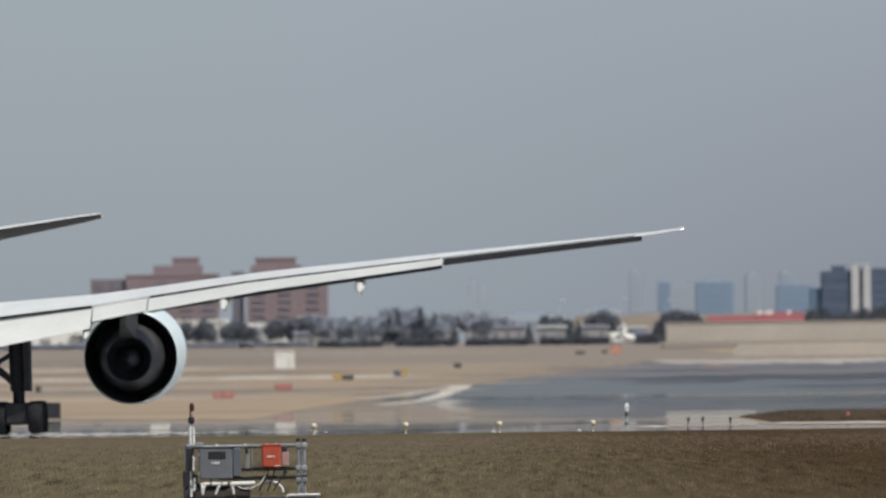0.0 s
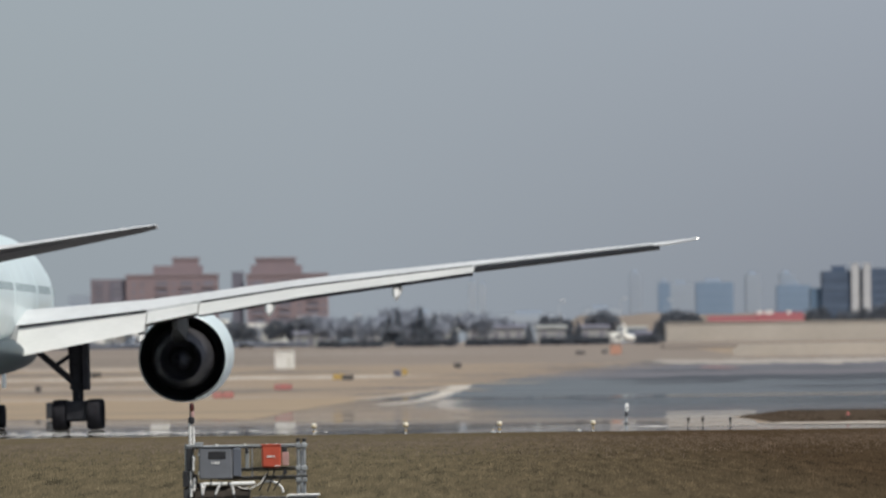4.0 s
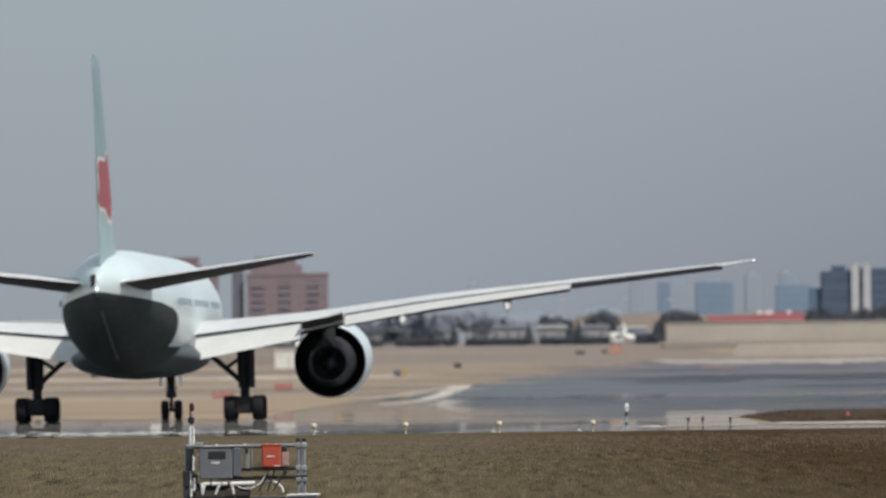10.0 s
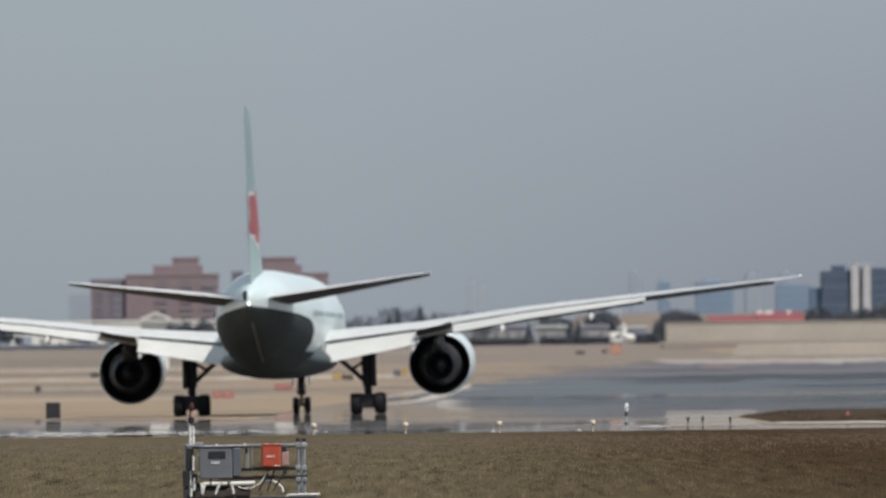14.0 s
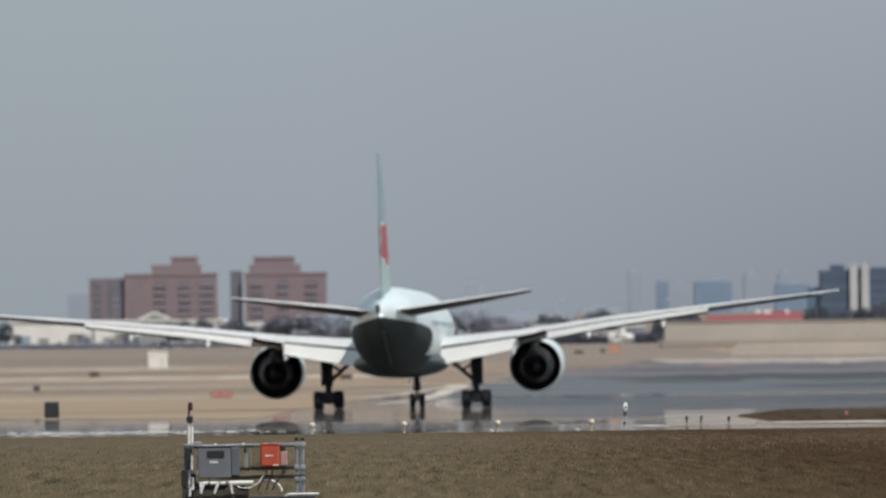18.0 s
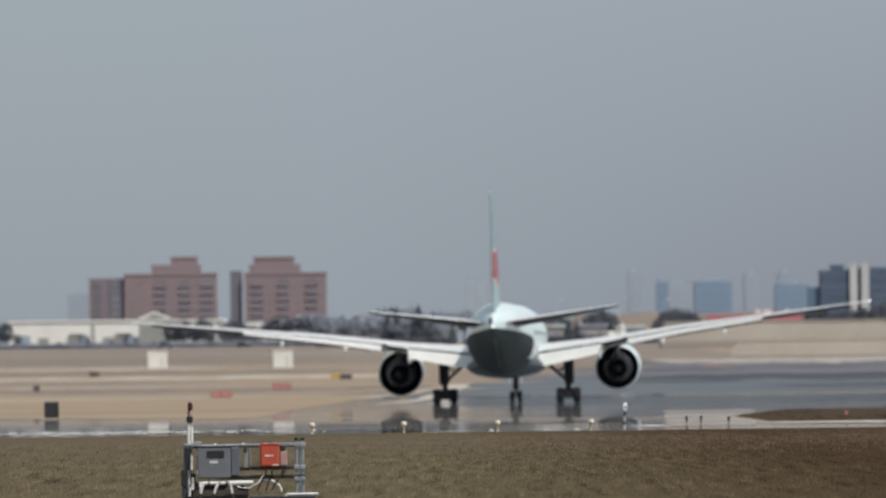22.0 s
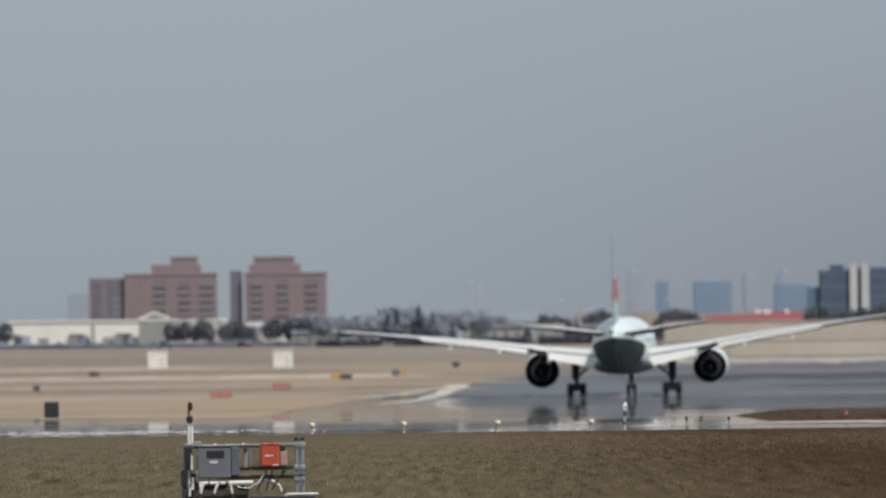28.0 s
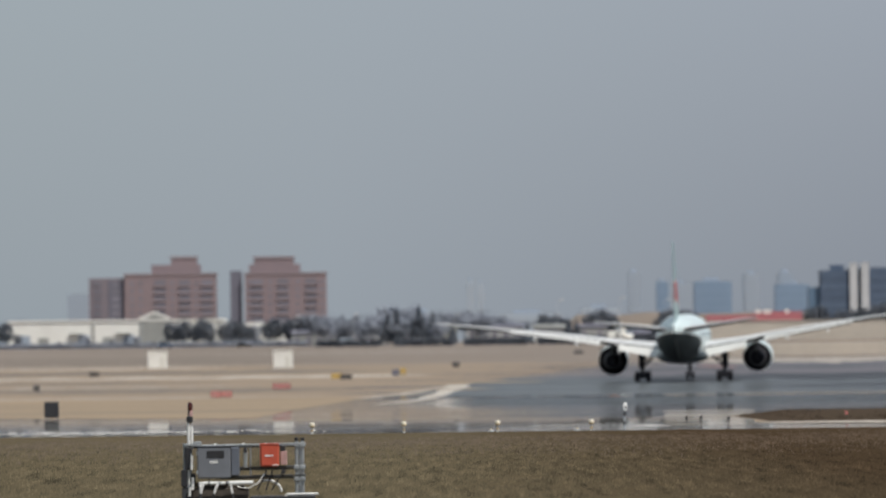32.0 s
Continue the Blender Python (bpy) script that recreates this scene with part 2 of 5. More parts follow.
ORANGE = material("orange_red_paint", (0.50, 0.085, 0.045), 0.5, vary=0.08, scale=6)
PINK = material("faded_pink_plastic", (0.46, 0.29, 0.27), 0.6, vary=0.1, scale=6)
PVC = material("white_conduit", (0.75, 0.75, 0.73), 0.5, vary=0.06, scale=8)
RACKSHADE = material("rack_shade_brown", (0.082, 0.070, 0.060), 0.8, vary=0.25, scale=4, spec=0.2)
BLACK = material("black_enamel", (0.025, 0.025, 0.028), 0.5, vary=0.2, scale=6)
YELLOW = material("yellow_sign_paint", (0.52, 0.36, 0.12), 0.6, vary=0.08, scale=4)
LAMPBODY = material("pale_ochre_enamel", (0.46, 0.37, 0.22), 0.5, vary=0.1, scale=8)
AMBER = material("cream_lens", (0.80, 0.74, 0.60), 0.25, vary=0.06, scale=8)
LAMP = glow("lit_navigation_lamp", (1.0, 0.93, 0.82), 5.0)


# ---- mesh helpers ----
def part(name, bm, mat, parent=None, label="", smooth=False, below=None):
    """Links a bmesh as one mesh object, under parent if one is given; below: a shade tone for its lower faces."""
    bmesh.ops.recalc_face_normals(bm, faces=bm.faces)
    me = bpy.data.meshes.new(name)
    bm.to_mesh(me)
    bm.free()
    me.materials.append(mat)
    # downward faces get a dark grey that paints in their shade
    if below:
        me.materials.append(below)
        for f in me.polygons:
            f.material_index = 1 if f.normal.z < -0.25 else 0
    if smooth:
        me.shade_smooth()
        try:
            me.set_sharp_from_angle(angle=radians(38))
        except AttributeError:
            pass
    ob = new(name, me)
    if parent:
        ob.parent = parent
    if label:
        ob["label"] = label
    return ob


def share(name, ob, parent, m):
    """Another object on the same mesh."""
    o = new(name, ob.data)
    o.parent = parent
    o.matrix_basis = m
    if "label" in ob:
        o["label"] = ob["label"]
    return o


def thing(name, label, category, m, group="", kind=""):
    ob = new(name)
    ob.empty_display_size = 0.2
    ob.matrix_basis = m
    return tagged(ob, label, category, group, kind)


def bevel(bm, width, segments=1):
    if width:
        bmesh.ops.bevel(bm, geom=list(bm.edges), offset=width, segments=segments, affect="EDGES", clamp_overlap=True)
    return bm


def box(x0, x1, y0, y1, z0, z1, edge=0.0, bm=None):
    out = bm or bmesh.new()
    tmp = bmesh.new()
    bmesh.ops.create_cube(tmp, size=1, matrix=Matrix.Translation(((x0 + x1) / 2, (y0 + y1) / 2, (z0 + z1) / 2)) @ Matrix.Diagonal((x1 - x0, y1 - y0, z1 - z0, 1)))
    bevel(tmp, edge)
    merge(out, tmp)
    return out


def merge(bm, other):
    vs = [bm.verts.new(v.co) for v in other.verts]
    other.verts.index_update()
    for f in other.faces:
        bm.faces.new([vs[v.index] for v in f.verts])
    other.free()
    return bm


def loft(rings, ends=True, bm=None):
    bm = bm or bmesh.new()
    vr = [[bm.verts.new(p) for p in r] for r in rings]
    for a, b in zip(vr, vr[1:]):
        k = len(a)
        for i in range(k):
            bm.faces.new((a[i], a[(i + 1) % k], b[(i + 1) % k], b[i]))
    if ends:
        bm.faces.new(vr[0])
        bm.faces.new(vr[-1])
    return bm


def tube(p, q, r, r2=None, sides=10, bm=None):
    p, q = Vector(p), Vector(q)
    turn = (q - p).to_track_quat("Z", "Y")
    rings = []
    for c, rr in ((p, r), (q, r if r2 is None else r2)):
        rings.append([c + turn @ Vector((rr * math.cos(a), rr * math.sin(a), 0)) for a in (2 * math.pi * i / sides for i in range(sides))])
    return loft(rings, True, bm)


def turned(profile, sides=32, axis="Y", centre=(0, 0, 0), bm=None, ends=False):
    """A surface of revolution; profile: (along the axis, radius)."""
    c = Vector(centre)
    rings = []
    for s, r in profile:
        ring = []
        for i in range(sides):
            a = 2 * math.pi * i / sides
            u, v = r * math.cos(a), r * math.sin(a)
            ring.append(c + (Vector((u, s, v)) if axis == "Y" else Vector((s, u, v)) if axis == "X" else Vector((u, v, s))))
        rings.append(ring)
    return loft(rings, ends, bm)


def bars(x0, x1, y, z, height, count, seed):
    """Plain bars that stand for a line of writing on a front that faces -y."""
    rnd = random.Random(seed)
    bm = bmesh.new()
    step = (x1 - x0) / count
    for i in range(count):
        box(x0 + i * step, x0 + i * step + step * rnd.uniform(0.55, 0.8), y - 0.006, y, z - height / 2, z + height / 2, bm=bm)
    return bm


# ---- the land, fitted to the camera's view: near flat to 1250 m, then rising gently ----
LAND = [(-400, 0), (450, 0), (480, 0.002), (510, 0.004), (530, 0.003), (550, -0.004), (575, -0.021), (605, -0.050), (640, -0.08), (740, -0.13), (840, -0.17), (920, -0.22), (1000, -0.28), (1100, -0.31), (1200, -0.28), (1250, -0.21),
        (1300, -0.07), (1350, 0.15), (1400, 0.45), (1450, 0.80), (1500, 1.18), (1560, 1.6), (1700, 2.3), (2200, 4.9), (3600, 12.9), (4200, 15.5), (12000, 20)]


def land(y):
    return float(np.interp(y, [p[0] for p in LAND], [p[1] for p in LAND]))


def sheet(name, y0, y1, left, right, lift, mat, label, category, kind="structure"):
    """A strip of ground between two edges, which are functions of y."""
    ys = sorted({y0, y1, *[p[0] for p in LAND if y0 < p[0] < y1], *np.arange(y0, y1, 40.0)})
    bm = bmesh.new()
    rows = [(bm.verts.new((left(y), y, land(y) + lift)), bm.verts.new((right(y), y, land(y) + lift))) for y in ys]
    for a, b in zip(rows, rows[1:]):
        bm.faces.new((a[0], a[1], b[1], b[0]))
    ob = part(name, bm, mat)
    return tagged(ob, label, category, kind=kind)


def axis(y):
    """The runway's centre line."""
    return -24.0 + 0.0495 * (y - 430.0)


def const(v):
    return lambda y: v


sheet("ground", -400.0, 12000.0, const(-6000), const(6000), 0.0, DRY, "dry tan grass airfield rising towards the town", "ground")
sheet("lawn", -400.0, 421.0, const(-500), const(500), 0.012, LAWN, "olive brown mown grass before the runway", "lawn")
def gloss_line(y):
    """Where the wet-looking asphalt gives way to duller asphalt."""
    return -1.0 + 0.10 * (y - 421.0) + 0.5 * noise.noise((y * 0.11, 6.0, 0.0))


sheet("apron", 421.0, 481.0, const(-500), gloss_line, 0.012, ASPHALT, "shimmering grey asphalt beside the grass", "apron")
sheet("apron", 421.0, 481.0, gloss_line, const(500), 0.012, DULLAPRON, "duller grey asphalt beside the grass", "apron")
sheet("threshold_apron", 481.0, 575.0, const(-500), lambda y: axis(y) + 32, 0.012, ASPHALT, "shimmering grey asphalt at the runway threshold", "apron")
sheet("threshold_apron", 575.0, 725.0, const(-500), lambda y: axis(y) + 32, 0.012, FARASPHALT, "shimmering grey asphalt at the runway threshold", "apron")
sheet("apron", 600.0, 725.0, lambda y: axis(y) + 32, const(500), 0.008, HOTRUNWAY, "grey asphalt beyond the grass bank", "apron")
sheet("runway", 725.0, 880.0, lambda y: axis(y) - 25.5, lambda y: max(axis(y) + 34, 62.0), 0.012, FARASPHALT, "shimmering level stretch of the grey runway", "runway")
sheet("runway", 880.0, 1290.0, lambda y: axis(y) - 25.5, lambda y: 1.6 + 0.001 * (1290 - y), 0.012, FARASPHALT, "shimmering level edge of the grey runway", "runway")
sheet("runway", 880.0, 1290.0, lambda y: 1.6 + 0.001 * (1290 - y), lambda y: max(axis(y) + 34, 62.0), 0.012, HOTRUNWAY, "broad grey-green asphalt of the runway", "runway")
sheet("runway", 1290.0, 1620.0, lambda y: axis(y) - 25.5, lambda y: max(axis(y) + 34, 62.0), 0.012, RUNWAY, "long grey asphalt runway rising in the distance", "runway")
sheet("runway", 1620.0, 2160.0, lambda y: axis(y) - 25.5, lambda y: max(axis(y) + 34, 62.0), 0.012, GREYASPHALT, "purplish far end of the grey runway", "runway")
sheet("runway_edge", 1262.0, 1490.0, lambda y: axis(y) - 27.6, lambda y: axis(y) - 25.2, 0.024, STRIP, "worn pale runway edge", "marking")


def ragged(name, x0, x1, y0, y1, mat, label, category, seed, taper=0.25, lift=0.022):
    """A long flat patch on the ground with an uneven outline that thins out at both ends."""
    rs = random.Random(seed)
    bm = bmesh.new()
    cols, n = [], 70
    for i in range(n + 1):
        u = i / n
        x = x0 + (x1 - x0) * u
        e = max(0.06, min(1.0, u / taper, (1 - u) / taper)) ** 0.7
        w = 0.75 + 0.5 * noise.noise((x * 0.35, seed, 0)) + 0.15 * rs.uniform(-1, 1)
        mid = (y0 + y1) / 2 + (y1 - y0) * 0.22 * noise.noise((x * 0.12, seed, 5))
        h = (y1 - y0) / 2 * e * w
        col = []
        for k in range(7):
            y = mid - h + 2 * h * k / 6
            col.append(bm.verts.new((x, y, land(y) + lift)))
        cols.append(col)
    for a, b in zip(cols, cols[1:]):
        for k in range(6):
            bm.faces.new((a[k], b[k], b[k + 1], a[k + 1]))
    return tagged(part(name, bm, mat), label, category, kind="structure")


ragged("runway_patch", 20.0, 90.0, 1500.0, 1680.0, PATCH, "long dark patch across the runway", "asphalt patch", 3)
ragged("runway_patch", 40.0, 80.0, 1390.0, 1440.0, PATCH, "thin dark streak on the runway", "asphalt patch", 8)
ragged("runway_patch", 13.8, 18.2, 1120.0, 1240.0, PATCH, "small dark patch on the runway", "asphalt patch", 5, 0.45)
ragged("runway_patch", 26.0, 52.0, 1780.0, 1860.0, PATCH, "faint dark patch near the runway end", "asphalt patch", 6, 0.4)


ragged("runway_patch", 36.6, 42.4, 2075.0, 2190.0, PATCH, "dark patch near the runway end", "asphalt patch", 16, 0.4, 0.034)
ragged("runway_patch", 22.0, 40.0, 1480.0, 1520.0, PATCH, "thin dark streak on the runway", "asphalt patch", 18, 0.4)
ragged("runway_patch", 52.0, 74.0, 1830.0, 1900.0, PATCH, "dark patch near the runway end", "asphalt patch", 19, 0.4)
ragged("runway_patch", 18.0, 31.0, 1900.0, 1985.0, PATCH, "dark patch near the runway end", "asphalt patch", 20, 0.4)
# the red roof's mirrored tint, painted on the asphalt
ragged("roof_reflection", 43.5, 50.5, 1840.0, 2000.0, ROOFTINT, "reddish patch painted as the red roof's reflection on asphalt", "stain", 17, 0.4, 0.026)


def swoop(y):
    """Left edge of the worn pale concrete strip, laid to fit the camera's view."""
    return -6.2 + 0.0155 * (y - 1020.0) + 0.35 * noise.noise((y * 0.02, 3.0, 0.0))


sheet("edge_marking", 1020.0, 1490.0, swoop, lambda y: swoop(y) + 0.8 + 2.0 * (y - 1020.0) / 470.0 + 0.5 * noise.noise((y * 0.03, 9.0, 0.0)), 0.028, CONCRETE, "worn pale concrete at the runway edge", "marking")
for k, (y, w, d) in enumerate(((1330, 9, 30), (1420, 12, 34), (1530, 16, 40), (1640, 12, 36), (1730, 20, 46), (1850, 14, 40), (1960, 22, 60), (2080, 18, 60))):
    x = axis(y) - 25.5
    ragged("dirt_patch", x - 0.4 * w, x + 0.6 * w, y - d / 2, y + d / 2, DRY, "tan dirt spilled over the runway edge", "dirt patch", 30 + k, 0.5, 0.030)
    ragged("runway_patch", x - w, x + 0.3 * w, y + 30, y + 30 + d * 0.7, GREYASPHALT, "grey asphalt fringe of the runway edge", "asphalt patch", 50 + k, 0.5, 0.026)
# a pale mirage blob, painted onto the ground
ragged("edge_marking", 26.5, 36.0, 2050.0, 2110.0, CONCRETE, "white patch painted for a mirage near the runway end", "marking", 13, 0.5)


def broken_edge():
    """The crumbled pale edge of the asphalt: worn flakes and crumbs in several ragged lines."""
    rs = random.Random(21)
    bm = bmesh.new()
    for y, keep, end in ((424, 0.3, -11.0), (428, 0.6, -9.5), (432, 0.8, -7.0), (436, 0.9, -5.0), (441, 0.9, -4.0), (445, 0.9, -4.0), (449, 0.85, -3.0), (453, 0.6, -5.0), (458, 0.35, -8.0), (466, 0.2, -12.0), (477, 0.45, -14.5), (484, 0.5, -15.0), (491, 0.25, -16.0)):
        x = -44.0
        while x < end:
            w = rs.uniform(0.03, 0.16) if rs.random() < 0.6 else rs.uniform(0.15, 0.65)
            fade = 1.0 if x < end - 8 else max(0.15, (end - x) / 8.0)
            patchy = 0.85 + 0.9 * noise.noise((x * 0.55, y * 0.2, 1.0))
            if rs.random() < keep * fade * patchy:
                d = rs.uniform(0.6, 4.0)
                yc = y + rs.uniform(-3.0, 3.0)
                pts = [(x, yc - d * 0.3), (x + w * 0.3, yc - d * 0.9), (x + w * 0.75, yc - d), (x + w, yc - d * 0.2), (x + w * 0.8, yc + d * 0.8), (x + w * 0.35, yc + d), (x + 0.01, yc + d * 0.4)]
                bm.faces.new([bm.verts.new((a, b, land(b) + 0.036)) for a, b in pts])
            x += w * 0.9 + rs.uniform(0.0, 0.12)
    tagged(part("concrete_edge", bm, MARK), "broken pale concrete edge strip", "edge strip", kind="structure")


broken_edge()


def mirage_verge():
    """The field's tan mirage, painted left of the threshold, thinning out towards the runway."""
    bm = bmesh.new()
    cols = []
    for i in range(91):
        # columns run along the camera's sightlines to fit its view
        s = -0.060 + 0.0530 * i / 90
        near = 588.0 + (-0.0090 - s) * 2970.0 + 14.0 * noise.noise((s * 700.0, 4.0, 0.0)) + 6.0 * noise.noise((s * 2600.0, 8.0, 0.0))
        thin = max(0.0, (s + 0.0170) / 0.0095) ** 1.3
        near += (1255.0 - near) * min(1.0, thin)
        far = 1296.0
        cols.append([bm.verts.new((s * y, y, land(y) + 0.020)) for y in np.linspace(near, far, 24)])
    for a, b in zip(cols, cols[1:]):
        for k in range(23):
            bm.faces.new((a[k], b[k], b[k + 1], a[k + 1]))
    tagged(part("verge", bm, MIRAGETAN), "tan sheet painted as the field's mirage left of the runway threshold", "verge", kind="structure")


mirage_verge()
# shimmer of the pale edge line, painted as a patch
ragged("shimmer_patch", 7.6, 9.2, 446.0, 462.0, MARK, "pale patch painted for mirage shimmer on the apron", "marking", 76, 0.5)
ragged("taxiway", -120.0, -0.5, 1690.0, 1790.0, STRIP, "pale concrete taxiway across dry grass", "taxiway", 71, 0.1)
ragged("taxiway", -100.0, -40.0, 2075.0, 2165.0, STRIP, "short pale concrete taxiway stub", "taxiway", 72, 0.2)
ragged("service_road", -130.0, -9.0, 1825.0, 2015.0, BARE, "dark brown strip of bare ground", "ground strip", 73, 0.12, 0.016)
ragged("service_road", -140.0, -18.0, 2250.0, 2560.0, BARE, "dark brown strip of bare ground", "ground strip", 74, 0.12, 0.016)
ragged("service_road", -90.0, -30.0, 1560.0, 1640.0, BARE, "faint brown strip of bare ground", "ground strip", 75, 0.3, 0.016)
ragged("concrete_edge", 13.0, 46.0, 450.0, 484.0, STRIP, "pale gravel edge beside brown grass", "edge strip", 77, 0.06, 0.030)
for k, (x0, x1, y0, y1, mat) in enumerate(((-80.0, -11.0, 1215.0, 1262.0, BARE), (-62.0, -9.0, 1408.0, 1470.0, BARE), (-130.0, -20.0, 2620.0, 2780.0, BARE), (-110.0, -16.0, 3000.0, 3160.0, BARE),
                                             (-115.0, -34.0, 2300.0, 2360.0, SAND), (-78.0, -14.0, 1318.0, 1346.0, SAND), (-60.0, 20.0, 2860.0, 2930.0, SAND), (-20.0, 30.0, 2420.0, 2500.0, BARE), (-70.0, -24.0, 1500.0, 1530.0, SAND))):
    ragged("ground_strip", x0, x1, y0, y1, mat, "pale sandy strip in the dry grass" if mat is SAND else "brown strip of bare ground in the dry grass", "ground strip", 90 + k, 0.3, 0.015)
sheet("far_field", 2190.0, 3700.0, const(-600), lambda y: 63 + (y - 2190) * 0.004, 0.008, FARFIELD, "grey-brown dry field before the far road", "field")
ragged("concrete_pad", 40.0, 128.0, 2020.0, 2310.0, SAND, "pale sandy ground before the beige wall", "ground strip", 61, 0.05, 0.022)
ragged("concrete_pad", 43.0, 128.0, 2230.0, 2420.0, FARFIELD, "brown dry ground before the beige wall", "ground strip", 62, 0.1, 0.030)


# tan tint paints the beige wall's reflection; edges follow the camera's sightlines
sheet("apron", 450.0, 690.0, lambda y: 0.0197 * y + 0.25 * noise.noise((y * 0.05, 2.0, 0.0)), lambda y: min(max(14.0, axis(y) + 32.0), 0.0277 * y), 0.020, PALEAPRON, "asphalt tinted as the beige wall's reflection beside the grass bank", "apron")


# long tan earth bank behind the far halls
def earth_bank():
    bm = bmesh.new()
    rows = []
    for j in range(7):
        row = []
        for i in range(60):
            x = 36 + i * 2.6
            prof = (0, 0.45, 0.85, 1.0, 0.9, 0.5, 0)[j]
            h = 10.2 * prof * min(1, i / 5, (59 - i) / 10) * (0.92 + 0.12 * noise.noise((x * 0.06, j * 0.3, 4)))
            row.append(bm.verts.new((x, 4010 + j * 9, land(4010 + j * 9) + h)))
        rows.append(row)
    for a, b in zip(rows, rows[1:]):
        for i in range(59):
            bm.faces.new((a[i], a[i + 1], b[i + 1], b[i]))
    tagged(part("earth_bank", bm, FARFIELD, smooth=True), "long tan earth bank behind the far halls", "bank", kind="structure")


earth_bank()


# low brown grass bank on the right of the threshold
def bank():
    bm = bmesh.new()
    rows = []
    for j, y in enumerate(np.linspace(482, 675, 18)):
        row = []
        for i in range(26):
            x = max(14.2, axis(y) + 32.2) + i * 3.0 + noise.noise((y * 0.03, i * 0.4, 2)) * (0.8 if i == 0 else 0)
            h = 0.20 * min(1, i / 3) * math.sin(math.pi * j / 17) + 0.02 + 0.05 * max(0, noise.noise((i * 0.6, y * 0.05, 0))) * min(1, i / 2)
            row.append(bm.verts.new((x, y, land(y) + h)))
        rows.append(row)
    for a, b in zip(rows, rows[1:]):
        for i in range(25):
            bm.faces.new((a[i], a[i + 1], b[i + 1], b[i]))
    tagged(part("grass_bank", bm, MOUND, smooth=True), "low bank of dark brown dry grass", "grass bank", kind="structure")


bank()


# ---- the airliner: x to its right, y forward, origin on the ground between the main wheels ----
plane = thing("airliner", "pale ice blue twin-engine wide-body airliner rolling along the runway", "aeroplane", pose(-22.66, 458.16, 0))
BANK = radians(0.91)


def fuselage_rings(stations, sides=44):
    rings = []
    for st, zc, rx, rz in stations:
        rings.append([(rx * math.cos(a), 31.8 - st, zc + rz * math.sin(a)) for a in (2 * math.pi * i / sides for i in range(sides))])
    return rings


def foil(u, thick):
    """Half thickness and camber of the aerofoil at u of its chord."""
    t = 5 * thick * (0.2969 * math.sqrt(u) - 0.126 * u - 0.3516 * u * u + 0.2843 * u ** 3 - 0.1015 * u ** 4)
    return t, 0.02 * (1 - (2 * u - 0.9) ** 2)


def wing_section(x, y_le, chord, z, thick, twist, side, end=1.0, sides=10):
    """One aerofoil ring at the span station x; twist: nose-up degrees; end: where the section is cut off."""
    pts = []
    c, s = math.cos(radians(twist)), math.sin(radians(twist))
    xs = [end * (0.5 - 0.5 * math.cos(math.pi * i / sides)) if end == 1.0 else end * (i / sides) ** 1.6 for i in range(sides + 1)]
    up = [(u, foil(u, thick)[0] + foil(u, thick)[1]) for u in xs]
    lo = [(u, -foil(u, thick)[0] * 0.8 + 0.4 * foil(u, thick)[1]) for u in xs]
    for u, h in up[::-1] + (lo[1:-1] if end == 1.0 else lo[1:]):
        a, b = (u - 0.4) * chord, h * chord
        pts.append((side * x, y_le - 0.4 * chord - (a * c + b * s), z + (b * c - a * s)))
    return pts


def le(x):
    """The wing's leading edge."""
    return 9.8 - (x - 3.1) * 0.675 if x < 30.6 else -8.76 - (x - 30.6) * 1.12


def te(x):
    """The wing's trailing edge."""
    if x < 10.2:
        return -3.2 + 0.05 * (x - 3.1)
    return -2.85 - (x - 10.2) * 0.375 if x < 30.6 else -10.5 - (x - 30.6) * 0.62


def wing_z(x):
    """Height of the wing's chord line as it droops at rest."""
    return float(np.interp(x, (2.4, 8.7, 11, 15.3, 23, 31.3, 32.7), (4.02, 4.76, 5.10, 5.66, 6.38, 7.13, 7.31)))


def wing_shape(x):
    """Thickness and twist at a span station."""
    return 0.135 - 0.0007 * x, 1.8 - 0.03 * x


CUT = 0.77


def upper_at(x, u=CUT):
    """Place (y, z) of the upper skin at u of the chord."""
    chord = le(x) - te(x)
    thick, twist = wing_shape(x)
    t, cam = foil(u, thick)
    a, b = (u - 0.4) * chord, (t + cam) * chord
    c, s = math.cos(radians(twist)), math.sin(radians(twist))
    return le(x) - 0.4 * chord - (a * c + b * s), wing_z(x) + b * c - a * s


def build_wing(side):
    """The wing box, cut off where flaps and ailerons begin, and its raked tip."""
    rings = []
    for x in (2.4, 4, 6, 8.6, 11, 13, 16, 19, 23, 26, 29, 30.7):
        thick, twist = wing_shape(x)
        rings.append(wing_section(x, le(x), le(x) - te(x), wing_z(x), thick, twist, side, CUT))
    wing = part("wing", loft(rings), WINGGREY, plane, "light grey metal wing, underside darkened as shade", True, UNDER)
    rings = []
    for x in (30.72, 31.4, 32.1, 32.7):
        thick, twist = wing_shape(x)
        rings.append(wing_section(x, le(x), le(x) - te(x), wing_z(x), thick, twist, side))
    part("wing_tip", loft(rings), WINGGREY, wing, "raked grey wing tip", True)
    return wing


